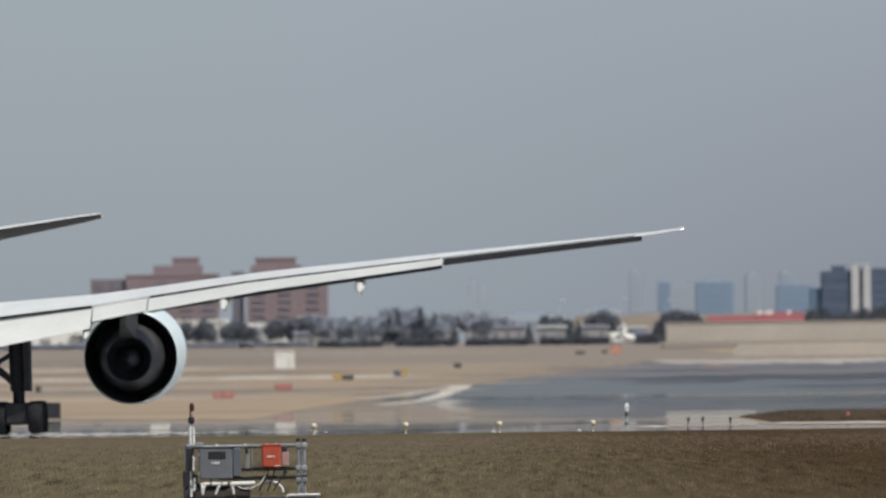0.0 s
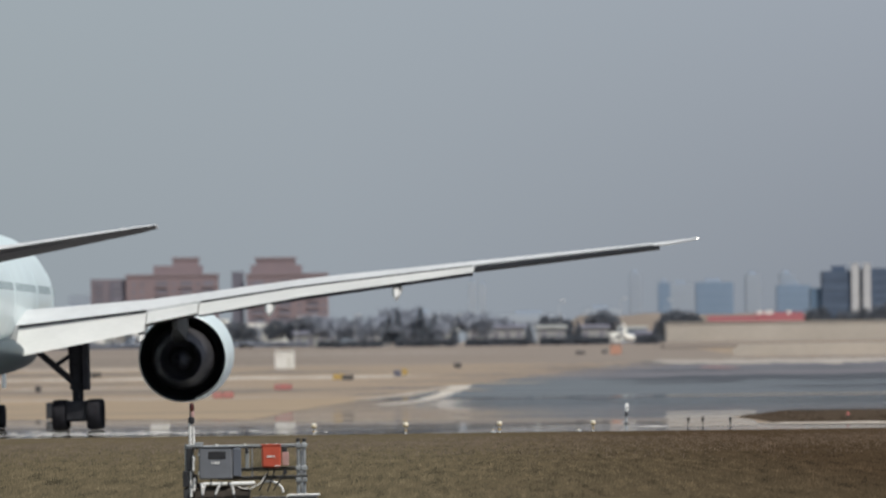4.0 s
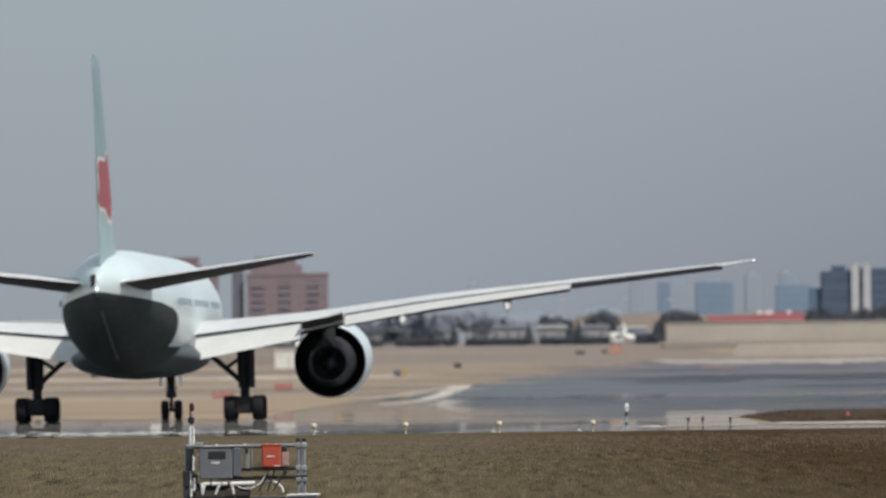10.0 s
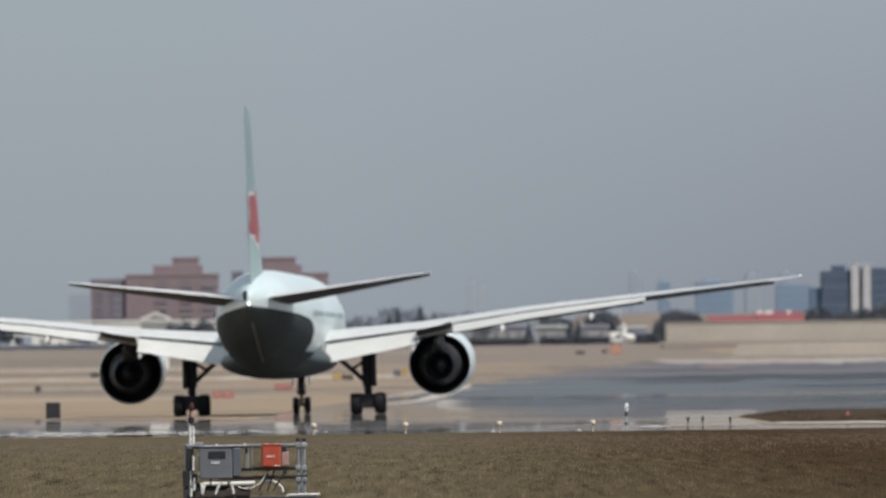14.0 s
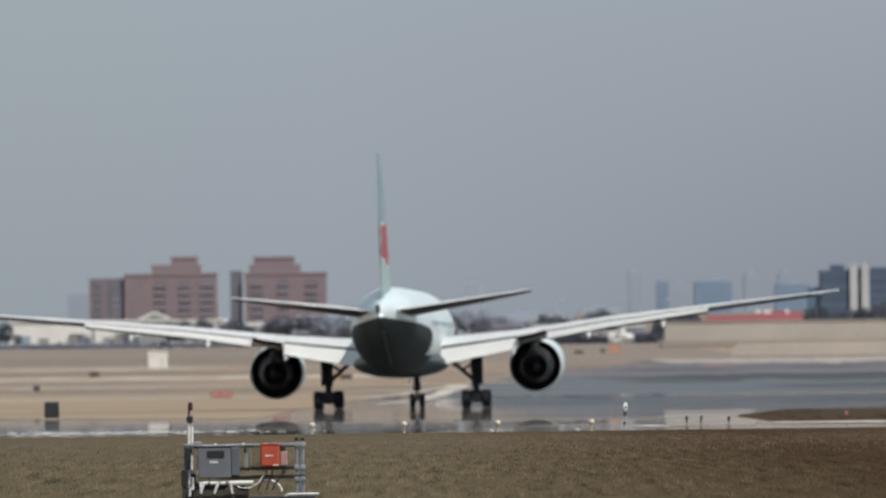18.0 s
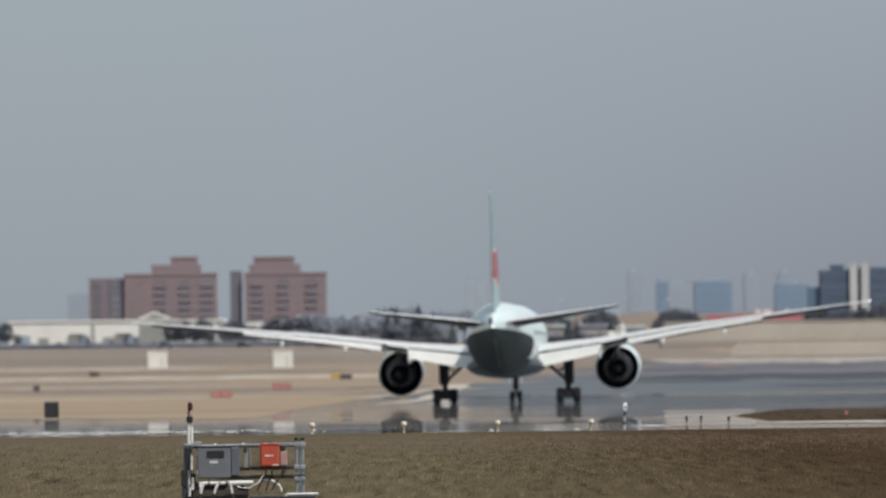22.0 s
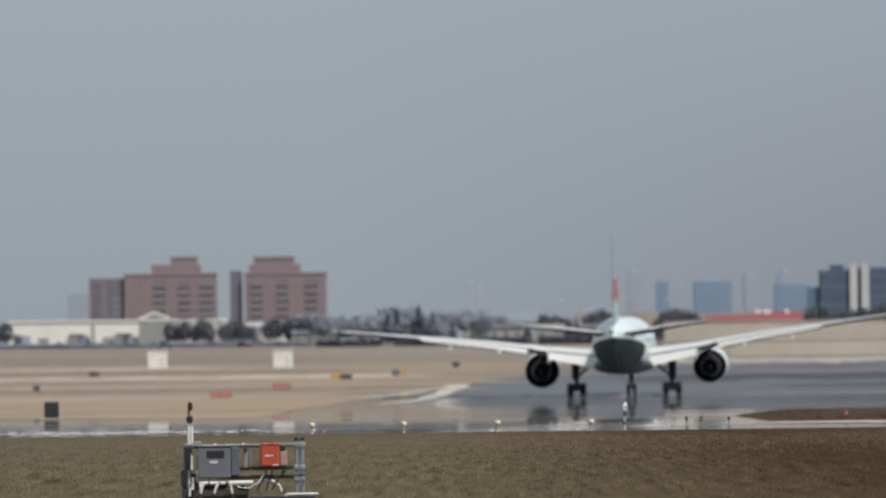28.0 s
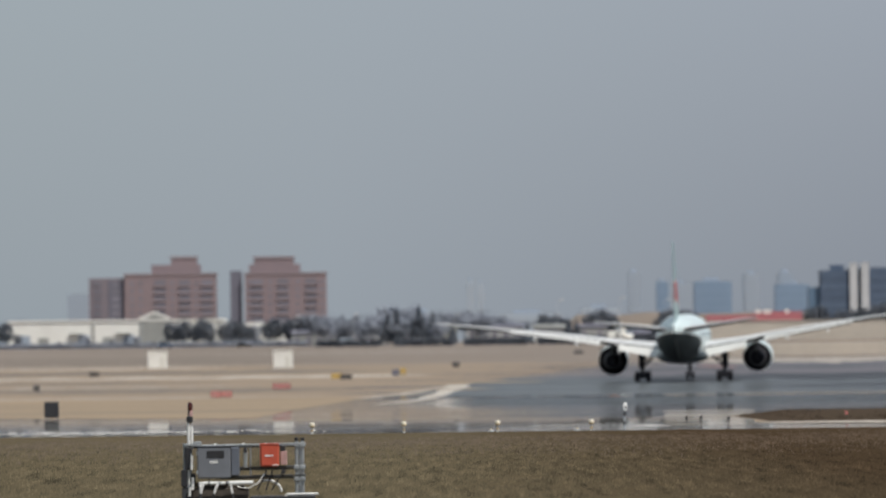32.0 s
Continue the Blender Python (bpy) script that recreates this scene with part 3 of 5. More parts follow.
def flap_panel(name, x0, x1, gap, side, tilt, mat, label, parent, longer=1.12, thick=0.10, chords=None):
    """A flap or aileron: a tapered panel behind the wing box that slopes down aft."""
    rings = []
    for k in range(7):
        x = x0 + (x1 - x0) * k / 6
        ch = chords[0] + (chords[1] - chords[0]) * k / 6 if chords else (le(x) - te(x)) * (1 - CUT) * longer
        hinge_y, top = upper_at(x)
        hinge_y, top = hinge_y - 0.05, top - gap * ch
        a = radians(tilt)
        ring = []
        for u, h in ((0, -0.6), (0.03, -0.15), (0.12, 0.0), (0.4, 0.02), (0.75, -0.02), (1.0, -0.06), (1.0, -0.18), (0.6, -0.75), (0.2, -1.2), (0.03, -1.0)):
            yy, zz = -u * ch, h * thick * ch
            ring.append((side * x, hinge_y + yy * math.cos(a) + zz * math.sin(a), top + yy * math.sin(a) + zz * math.cos(a)))
        rings.append(ring)
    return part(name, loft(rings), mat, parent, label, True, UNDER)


def build_engine(side):
    ex, ez = side * 9.76, 2.92
    eng = new("engine")
    eng.parent = plane
    eng.matrix_basis = pose(ex + (0.13 if side < 0 else 0.0), 0, ez - 0.28, 2.6, 0, 0.4 if side < 0 else 0)
    eng["label"] = "large turbofan engine with pale blue nacelle"
    rim, girth = (1.93, 2.07) if side > 0 else (1.99, 2.02)
    outer = [(12.3, 1.62), (12.45, 1.74), (12.3, 1.86), (11.6, girth - 0.07), (10.4, girth), (8.8, girth - 0.01), (7.4, (rim + girth) / 2), (6.3, rim + 0.02), (5.92, rim), (5.9, rim - 0.03)]
    inner = [(5.92, rim - 0.04), (7.2, 1.76), (9.0, 1.70), (12.3, 1.62)]
    part("nacelle", turned(outer + inner, 48), NACELLE, eng, "pale ice blue nacelle", True)
    part("fan_duct", turned([(6.0, rim - 0.05), (7.2, 1.745), (8.8, 1.68), (8.8, 0.6)], 40), SOOT, eng, "dark sooty duct", True)
    part("core_cowl", turned([(8.8, 1.40), (7.0, 1.42), (6.0, 1.36), (5.0, 1.14), (4.4, 0.93)], 40), COWL, eng, "bare titanium core cowl", True)
    part("core_nozzle", turned([(4.4, 0.93), (4.39, 0.89), (5.4, 0.90), (5.9, 0.40)], 40), SOOT, eng, "black core nozzle", True)
    part("exhaust_plug", turned([(5.9, 0.52), (5.0, 0.47), (4.3, 0.30), (3.8, 0.06), (3.78, 0.0)], 28), SOOT, eng, "dark exhaust cone", True)
    fan = bmesh.new()
    for k in range(22):
        a = 2 * math.pi * k / 22
        c, s = math.cos(a), math.sin(a)
        vs = []
        for r, w in ((0.45, 0.16), (1.62, 0.26)):
            for d in (-1, 1):
                vs.append(fan.verts.new((r * c - d * w * s * 0.5, 10.3 + d * 0.12, r * s + d * w * c * 0.5)))
        fan.faces.new((vs[0], vs[1], vs[3], vs[2]))
    turned([(10.9, 0.02), (10.6, 0.3), (10.2, 0.46), (9.8, 0.46)], 20, bm=fan)
    part("fan", fan, SOOT, eng, "dark fan blades")
    # pylon
    p = bmesh.new()
    rings = []
    for y, z0, z1, w in ((10.2, 1.7, 2.1, 0.12), (8.0, 1.5, 2.35, 0.30), (5.5, 0.7, 2.2, 0.32), (2.5, 1.1, 2.0, 0.26), (0.5, 1.5, 1.85, 0.10)):
        rings.append([(-w, y, z0), (w, y, z0), (w * 0.8, y, z1), (-w * 0.8, y, z1)])
    loft(rings, True, p)
    part("pylon", p, PYLON, eng, "dark grey engine pylon", True)


def build_main_gear(side):
    gx = side * 5.49
    sink = -side * 5.49 * math.tan(BANK)
    g = new("main_gear")
    g.parent = plane
    g.matrix_basis = pose(gx, 0, sink)
    g["label"] = "six-wheel main landing gear"
    b = tube((0, 0, 0.75), (0, 0.1, 2.5), 0.24)
    tube((0, 0.1, 1.75), (0, 0.15, 4.3), 0.34, 0.40, 14, bm=b)
    part("strut", b, BLACKGEAR, g, "dark shock strut", True)
    part("bogie_beam", box(-0.17, 0.17, -1.7, 1.7, 0.52, 0.84, 0.05), BLACKGEAR, g)
    b = tube((-side * 0.1, 0, 2.0), (-side * 2.0, 0.3, 3.7), 0.145)
    tube((-side * 0.9, 0.1, 2.85), (-side * 0.1, 0.1, 3.35), 0.10, bm=b)
    part("side_brace", b, BLACKGEAR, g, "folding side brace", True)
    part("drag_brace", tube((0, 0, 2.1), (0, 1.9, 3.9), 0.10), BLACKGEAR, g, "", True)
    part("gear_door", box(min(side * 0.26, side * 0.50), max(side * 0.26, side * 0.50), -0.7, 0.95, 1.72, 4.1, 0.02), BLACKGEAR, g, "grey gear door")
    part("brake_pack", box(-0.50, 0.50, -1.75, 1.75, 0.37, 1.27, 0.10), BLACKGEAR, g, "dark brake packs and lines")
    part("torque_link", box(-0.08, 0.08, -0.55, -0.15, 0.9, 1.7, 0.03), BLACKGEAR, g)
    wheels = []
    for y in (-1.46, 0.0, 1.46):
        part("axle", tube((-0.95, y, 0.67), (0.95, y, 0.67), 0.09), BLACKGEAR, g)
        for x in (-0.75, 0.75):
            wheels.append(build_wheel(g, x, y, 0.665, 0.665, 0.58))
    return wheels


def build_wheel(parent, x, y, z, r, w):
    tyre = turned([(-w * 0.30, r * 0.55), (-w * 0.46, r * 0.68), (-w * 0.5, r * 0.86), (-w * 0.36, r * 0.97), (-w * 0.15, r), (w * 0.15, r), (w * 0.36, r * 0.97), (w * 0.5, r * 0.86),
                   (w * 0.46, r * 0.68), (w * 0.30, r * 0.55)], 28, "X")
    wheel = part("wheel", tyre, RUBBER, parent, "black rubber tyre on a metal hub", True)
    wheel.matrix_basis = pose(x, y, z)
    hub = turned([(-w * 0.34, 0.02), (-w * 0.34, r * 0.2), (-w * 0.26, r * 0.3), (-w * 0.30, r * 0.56), (w * 0.30, r * 0.56), (w * 0.26, r * 0.3), (w * 0.34, r * 0.2), (w * 0.34, 0.02)], 18, "X")
    part("hub", hub, GALV, wheel, "grey wheel hub", True)
    return wheel


def build_nose_gear():
    g = new("nose_gear")
    g.parent = plane
    g.matrix_basis = pose(0, 25.85, 0)
    g["label"] = "twin-wheel nose landing gear"
    b = tube((0, 0, 0.55), (0, 0, 1.7), 0.10)
    tube((0, 0, 1.3), (0, -0.1, 3.2), 0.19, 0.30, bm=b)
    part("strut", b, BLACKGEAR, g, "", True)
    part("drag_brace", tube((0, 0, 1.7), (0, -1.7, 2.9), 0.08), BLACKGEAR, g, "", True)
    part("steering_collar", tube((0, 0, 1.22), (0, 0, 1.58), 0.29, 0.29, 14), BLACKGEAR, g, "", True)
    for s in (-1, 1):
        part("gear_door", box(s * 0.52, s * 0.56, -1.4, 0.9, 1.85, 2.75, 0.015), TEAL, g, "pale blue nose gear door")
        part("taxi_light", turned([(0, 0.0), (0.02, 0.07), (0.08, 0.06), (0.12, 0.02)], 10, "Y", (s * 0.25, 0.1, 1.75)), STEEL, g)
    part("axle", tube((-0.5, 0, 0.54), (0.5, 0, 0.54), 0.07), BLACKGEAR, g)
    return [build_wheel(g, x, 0, 0.545, 0.545, 0.40) for x in (-0.36, 0.36)]


def build_airliner():
    body = [(0.0, 4.70, 0.03, 0.03), (0.25, 4.72, 0.55, 0.5), (0.9, 4.80, 1.10, 1.0), (1.8, 4.95, 1.65, 1.6), (3.2, 5.15, 2.25, 2.2), (5.0, 5.38, 2.72, 2.72), (7.2, 5.60, 2.98, 3.06),
            (9.5, 5.70, 3.10, 3.19), (20, 5.70, 3.10, 3.19), (30, 5.70, 3.10, 3.19), (36, 5.70, 3.10, 3.19), (40, 5.70, 3.10, 3.19), (41.8, 5.71, 3.10, 3.18), (43.5, 5.74, 3.09, 3.15), (46.5, 5.86, 3.0, 3.0), (49.5, 6.05, 2.80, 2.76), (52.5, 6.26, 2.48, 2.40),
            (55.5, 6.52, 2.02, 2.02), (58.3, 6.72, 1.48, 1.58), (60.6, 6.82, 0.96, 1.16), (62.3, 6.84, 0.52, 0.84), (63.3, 6.80, 0.28, 0.62), (63.75, 6.74, 0.12, 0.42)]
    skin_bm = loft(fuselage_rings(body))
    bend = [((0, -18.0 + 4.6 * math.cos(q), 4.3 + 1.55 * math.sin(q)), (0, math.cos(q) / 4.6, math.sin(q) / 1.55)) for q in (0.0, 0.35, 0.7, 1.05, 1.35)]
    for co, no in (((0, -10.0, 5.6), (0, 0.045, 1)), ((0, 0, 3.85), (0, 0, 1)), *bend):
        bmesh.ops.bisect_plane(skin_bm, geom=list(skin_bm.verts) + list(skin_bm.edges) + list(skin_bm.faces), plane_co=co, plane_no=no, dist=0.0001)
    # this dark skin area paints in the shade under belly and tail
    aft = bmesh.new()
    gone = []
    for f in skin_bm.faces:
        c = f.calc_center_median()
        if (c.z < 5.6 + (-10.0 - c.y) * 0.045 and all((c - Vector(p)).dot(Vector(q)) < 0 for p, q in bend)) or c.z < 3.85:
            gone.append(f)
            aft.faces.new([aft.verts.new(v.co) for v in f.verts])
    bmesh.ops.delete(skin_bm, geom=gone, context="FACES")
    bmesh.ops.remove_doubles(aft, verts=aft.verts, dist=0.001)
    fus = part("fuselage", skin_bm, TEAL, plane, "pale ice blue fuselage", True)
    part("underside", aft, BELLY, fus, "belly and tail underside, coloured dark for shade", True)
    # wing-to-body fairing, its ice blue darkened to paint in shade
    fair = [(20.5, 3.75, 1.2, 0.5), (22.5, 3.5, 2.6, 0.95), (26, 3.3, 3.4, 1.05), (31, 3.27, 3.5, 1.05), (35.5, 3.3, 3.4, 1.0), (38.5, 3.45, 2.65, 0.85), (41, 3.6, 1.3, 0.45)]
    part("belly_fairing", loft(fuselage_rings(fair, 32)), FAIRING, plane, "wing fairing, ice blue darkened as shade", True)
    # windows and doors
    win = box(-0.02, 0.02, -0.12, 0.12, -0.17, 0.17, 0.02)
    first = None
    for side in (-1, 1):
        for k in range(74):
            st = 8.2 + k * 0.533
            if any(abs(st - d) < 0.8 for d in (9.6, 19.9, 34.6)):
                continue
            m = pose(side * 3.062, 31.8 - st, 6.18, 0, -side * 8.5, 0)
            if first is None:
                first = part("window", win, CABINGLASS, fus, "shaded cabin window")
                first.matrix_basis = m
            else:
                share("window", first, fus, m)
        for st in (9.6, 19.9, 34.6):
            d = part("cabin_door", loft([[(side * (q + 3.1 * math.sqrt(max(0.0, 1 - ((z - 5.7) / 3.19) ** 2))), 31.8 - st + w, z) for w, q in ((-0.52, -0.05), (0.52, -0.05), (0.52, 0.012), (-0.52, 0.012))]
                                          for z in (5.05, 5.5, 6.0, 6.5, 6.95)]), TEAL, fus, "pale cabin door")
    part("tail_seam", loft([[(x, y, z) for x, z in ((-0.07, zz - 0.03), (0.07, zz - 0.03), (0.05, zz + 0.05), (-0.05, zz + 0.05))] for y, zz in
                            ((-17.7, 3.25), (-20.7, 3.83), (-23.7, 4.48), (-26.5, 5.12), (-28.8, 5.64))]), SEAM, fus, "bright seam under the tail")
    part("tail_lamp", turned([(-0.08, 0.0), (-0.06, 0.03), (0.0, 0.04), (0.1, 0.038)], 12, "Y", (0, -31.97, 6.72)), LAMP, fus, "lit white tail lamp")
    part("exhaust_outlet", turned([(-0.05, 0.16), (0.25, 0.2), (0.6, 0.2)], 16, "Y", (-0.22, -31.2, 7.2)), SOOT, fus, "dark auxiliary exhaust", True)
    part("tail_slot", box(-0.31, -0.10, -31.95, -30.9, 6.86, 7.46, 0.03), SOOT, fus, "dark slot beside the tail cone")
    # fin
    def fin_ring(z, y_le, chord, half):
        prof = ((0, 0), (0.06, 0.55), (0.25, 1.0), (0.5, 0.9), (0.8, 0.42), (1.0, 0.07))
        pts = [(half * h, y_le - u * chord, z) for u, h in prof]
        return pts + [(-x, y, z2) for x, y, z2 in pts[::-1][:-1]]
    def fin_at(z):
        k = (z - 8.2) / 10.3
        return -18.9 - 8.4 * k, 10.6 - 6.9 * k, 0.34 - 0.22 * k
    lower = [fin_ring(z, *fin_at(z)) for z in (7.6, 8.4, 9.4, 10.75)]
    upper = [fin_ring(z, *fin_at(z)) for z in (10.75, 11.8, 13.4, 15.5, 17.5, 18.3)]
    y, c, h = fin_at(18.5)
    upper.append(fin_ring(18.5, y - 0.4, c - 0.6, h * 0.5))
    fin = part("fin", loft(lower), FINLOW, plane, "pale sea green lower tail fin", True)
    part("fin_upper", loft(upper), FINTOP, fin, "sea green upper tail fin", True)
    # the fin's red emblem as a plain lobed shape on each side, with a white rim
    for side in (-1, 1):
        for mat, grow, lift, nm in ((WHITE, 1.16, 0.012, "emblem_rim"), (RED, 1.0, 0.022, "emblem")):
            bm = bmesh.new()
            zc, yc = 11.98, -26.1
            outline = []
            for k in range(40):
                a = 2 * math.pi * k / 40
                r = (1.75 + 0.30 * math.cos(5 * a + 0.3)) * grow
                outline.append((yc + 2.1 * r * math.cos(a) - 0.10 * r * math.sin(a), zc + 0.85 * r * math.sin(a)))
            def skin(yy, zz):
                y0, ch, hf = fin_at(zz)
                u = min(max((y0 - yy) / ch, 0.01), 0.99)
                return hf * float(np.interp(u, (0, 0.06, 0.25, 0.5, 0.8, 1.0), (0, 0.55, 1.0, 0.9, 0.42, 0.07)))
            last = None
            for q in (0.0, 0.33, 0.66, 1.0):
                ring = []
                for yy, zz in outline:
                    y2, z2 = yc + (yy - yc) * q, zc + (zz - zc) * q
                    y2 = min(max(y2, fin_at(z2)[0] - fin_at(z2)[1] * 0.98), fin_at(z2)[0] - 0.05)
                    ring.append(bm.verts.new((side * (skin(y2, z2) + lift), y2, z2)))
                if last:
                    for i in range(40):
                        bm.faces.new((last[i], last[(i + 1) % 40], ring[(i + 1) % 40], ring[i]))
                last = ring
            bmesh.ops.remove_doubles(bm, verts=bm.verts, dist=0.0005)
            part(nm, bm, mat, fin, "plain red emblem" if nm == "emblem" else "white rim of the emblem")
    # tailplane
    for side in (-1, 1):
        rings = []
        for k, x in enumerate((1.0, 3, 5.5, 8, 10.0, 10.76)):
            f = (x - 1.0) / 9.76
            y_le, chord = -21.9 - 7.1 * f, 7.0 - 4.9 * f
            if x > 10.5:
                y_le, chord = y_le - 0.5, chord - 0.5
            rings.append(wing_section(x, y_le, chord, 6.82 + 1.36 * f, 0.10, -3.5, side))
        stab = part("tailplane", loft(rings), WINGGREY, plane, "light grey tailplane, underside darkened as shade", True, UNDER)
        part("elevator_gap", tube((side * 1.6, -28.2, 6.95), (side * 10.4, -30.0, 8.17), 0.02, bm=None), SOOT, stab, "dark elevator hinge line")
    flaperons = []
    for side in (-1, 1):
        wing = build_wing(side)
        # dark strips stand in for the shade in the gap above each flap
        for x0, x1 in ((3.0, 8.6), (11.0, 22.9)):
            seal = []
            for k in range(7):
                x = x0 + (x1 - x0) * k / 6
                yy, zz = upper_at(x)
                deep = 0.13 if x < 9 else 0.10
                seal.append([(side * x, yy + 0.02, zz - 0.02), (side * x, yy - 0.04, zz - 0.03), (side * x, yy - 0.04, zz - deep), (side * x, yy + 0.02, zz - deep)])
            part("flap_gap_shade", loft(seal), AILERON, wing, "dark strip for the shade in the flap gap")
        flap_panel("inner_flap", 3.0, 8.62, 0.045, side, 21, WHITE, "white inboard flap lowered for take-off", wing)
        flap_panel("outer_flap", 10.98, 23.0, 0.035, side, 17, WHITE, "white outboard flap lowered for take-off", wing)
        # a dark strip paints the shade along the flap's lower edge
        edge = []
        for k in range(9):
            x = 11.0 + (22.98 - 11.0) * k / 8
            ch = (le(x) - te(x)) * (1 - CUT) * 1.12
            hy, top = upper_at(x)
            ye, ze = hy - 0.05 - ch * math.cos(radians(17)), top - 0.035 * ch - ch * math.sin(radians(17)) - 0.01 * ch
            w = 0.06 + 0.07 * min(1, k / 3)
            edge.append([(side * x, ye - 0.012, ze + 0.01), (side * x, ye - 0.012, ze - w), (side * x, ye + 0.25, ze - w + 0.04), (side * x, ye + 0.25, ze + 0.05)])
        part("flap_edge_shade", loft(edge), AILERON, wing, "dark strip for the shade under the flap's edge")
        fl = flap_panel("flaperon", 8.70, 10.90, 0.02, side, 16, WHITE, "white flaperon behind the engine", wing, 1.0, 0.22)
        flaperons.append((fl, side, wing))
        flap_panel("aileron", 23.06, 31.0, 0.04, side, 12, AILERON, "dark drooped aileron", wing, thick=0.22, chords=(1.03, 0.82))
        for x, size in ((8.45, 0.7), (14.1, 0.95), (19.65, 0.9)):
            z = upper_at(x)[1] - (0.75 if x < 10 else 0.42)
            rings = []
            for u, r in ((2.6, 0.05), (1.6, 0.22), (0.2, 0.30), (-1.2, 0.26), (-2.2, 0.12), (-2.6, 0.03)):
                zz = z - 0.30 + (0.12 * u)
                rings.append([(side * x + r * 0.85 * size * math.cos(a) * (1 if math.sin(a) > 0 else 1 + 0.55 * math.sin(a)), te(x) + 0.9 + u * size, zz + r * size * math.sin(a) * (1 if math.sin(a) > 0 else 1.3)) for a in (2 * math.pi * i / 16 for i in range(16))])
            part("flap_track_fairing", loft(rings), WHITE, wing, "white flap track fairing", True)
        part("tip_lamp", turned([(-0.06, 0.0), (-0.04, 0.024), (0.03, 0.028), (0.06, 0.0)], 10, "Y", (side * 32.62, te(32.6), wing_z(32.6))), LAMP, wing, "lit wing tip lamp")
        build_engine(side)
    wheels = build_main_gear(-1) + build_main_gear(1) + build_nose_gear()
    return wheels, flaperons


WHEELS, FLAPERONS = build_airliner()


# ---- the equipment rack in the grass ----
def build_rack():
    y = 180.0
    r = thing("equipment_rack", "galvanised pipe rack carrying airfield electrical boxes in the grass", "equipment rack", pose(-3.13, y, 0))
    # uprights, in pairs at both ends
    for x in (-0.97, -0.88, 0.81, 0.905):
        top = {-0.97: 1.04, -0.88: 1.02, 0.81: 1.10, 0.905: 1.08}[x]
        part("upright", tube((x, 0, 0), (x, 0, top), 0.027), GALV, r, "", True)
    for x in (-0.95, 0.86):
        part("upright", tube((x, 0.5, 0), (x, 0.5, 1.0), 0.025), GALV, r, "", True)
    for z in (1.0, 0.64, 0.50):
        x0 = -0.95 if z > 0.9 else -0.35 if z > 0.6 else -0.42
        part("rail", tube((x0, -0.02, z), (0.96, -0.02, z + 0.015), 0.017), GALV if z > 0.9 else DARKPIPE, r, "horizontal rail" if z > 0.9 else "dark rail tube", True)
        # a dark lower tube draws each rail's shaded underside
        part("rail", tube((x0, 0.0, z - 0.03), (0.94, 0.0, z - 0.018), 0.013), DARKPIPE, r, "dark rail tube", True)
    part("rail", tube((-0.95, 0.5, 0.98), (0.9, 0.5, 0.98), 0.017), GALV, r, "horizontal rail", True)
    for x in (-0.95, 0.9):
        part("cross_rail", tube((x, 0, 0.96), (x, 0.5, 0.96), 0.016), GALV, r, "", True)
    for x in (0.81, 0.905, -0.93):
        if x > 0:
            part("pipe_cap", turned([(1.06, 0.031), (1.11, 0.031), (1.115, 0.0)], 12, "Z", (x, 0, 0)), BLACK, r, "dark pipe cap", True)
        for z in (1.0, 0.64, 0.45):
            part("clamp", box(x - 0.045, x + 0.045, -0.05, 0.045, z - 0.035, z + 0.035, 0.01), GALV, r, "bolted pipe clamp")
    # large grey cabinet with a dark opening and writing
    c = part("grey_cabinet", box(-0.77, -0.24, -0.22, 0.12, 0.48, 0.99, 0.02), CABGREY, r, "large dark grey cabinet")
    part("display_recess", box(-0.62, -0.34, -0.226, -0.215, 0.80, 0.92, 0.004), BLACK, c, "dark display recess")
    part("label_plate", bars(-0.565, -0.43, -0.222, 0.74, 0.042, 3, 1), PVC, c, "white unreadable writing")
    part("cabinet_lip", box(-0.79, -0.22, -0.235, 0.13, 0.985, 1.005, 0.006), CABGREY, c)
    for z in (0.58, 0.88):
        part("hinge", tube((-0.772, -0.225, z - 0.03), (-0.772, -0.225, z + 0.03), 0.012), GALV, c)
    # narrow cabinets behind
    part("side_cabinet", box(-0.235, -0.10, -0.10, 0.16, 0.52, 0.97, 0.012), CABBLUE, r, "narrow dark blue-grey cabinet")
    part("junction_box", box(-0.035, 0.03, -0.06, 0.02, 0.64, 0.96, 0.01), CABPALE, r, "narrow pale green junction box")
    part("junction_cap", box(-0.03, 0.02, -0.07, 0.03, 0.88, 0.97, 0.01), BLACK, r, "black cap")
    part("post", tube((0.075, 0.0, 0.5), (0.075, 0.0, 0.98), 0.014), GALV, r, "", True)
    # orange box
    o = part("orange_box", box(0.23, 0.535, -0.20, 0.03, 0.655, 1.02, 0.025), ORANGE, r, "orange-red control box with rounded edges")
    part("label_plate", bars(0.31, 0.45, -0.203, 0.83, 0.028, 4, 2), PVC, o, "white unreadable writing")
    part("latch", box(0.43, 0.52, -0.208, -0.198, 0.672, 0.688, 0.003), PVC, o, "small white latch")
    part("lid_lip", box(0.225, 0.54, -0.21, 0.03, 1.005, 1.025, 0.006), ORANGE, o)
    part("pink_box", box(0.55, 0.66, -0.10, 0.06, 0.68, 0.90, 0.012), PINK, r, "faded pink box")
    part("pink_box_cap", box(0.55, 0.63, -0.105, 0.06, 0.90, 0.99, 0.012), BLACK, r, "dark cap")
    part("cable_gland", turned([(-0.03, 0.0), (-0.03, 0.035), (0.03, 0.035), (0.03, 0.0)], 14, "Y", (0.60, -0.08, 0.575)), BLACK, r, "black cable gland")
    # white conduits below
    def bent(points, rad, mat, label):
        bm = bmesh.new()
        for p, q in zip(points, points[1:]):
            tube(p, q, rad, bm=bm)
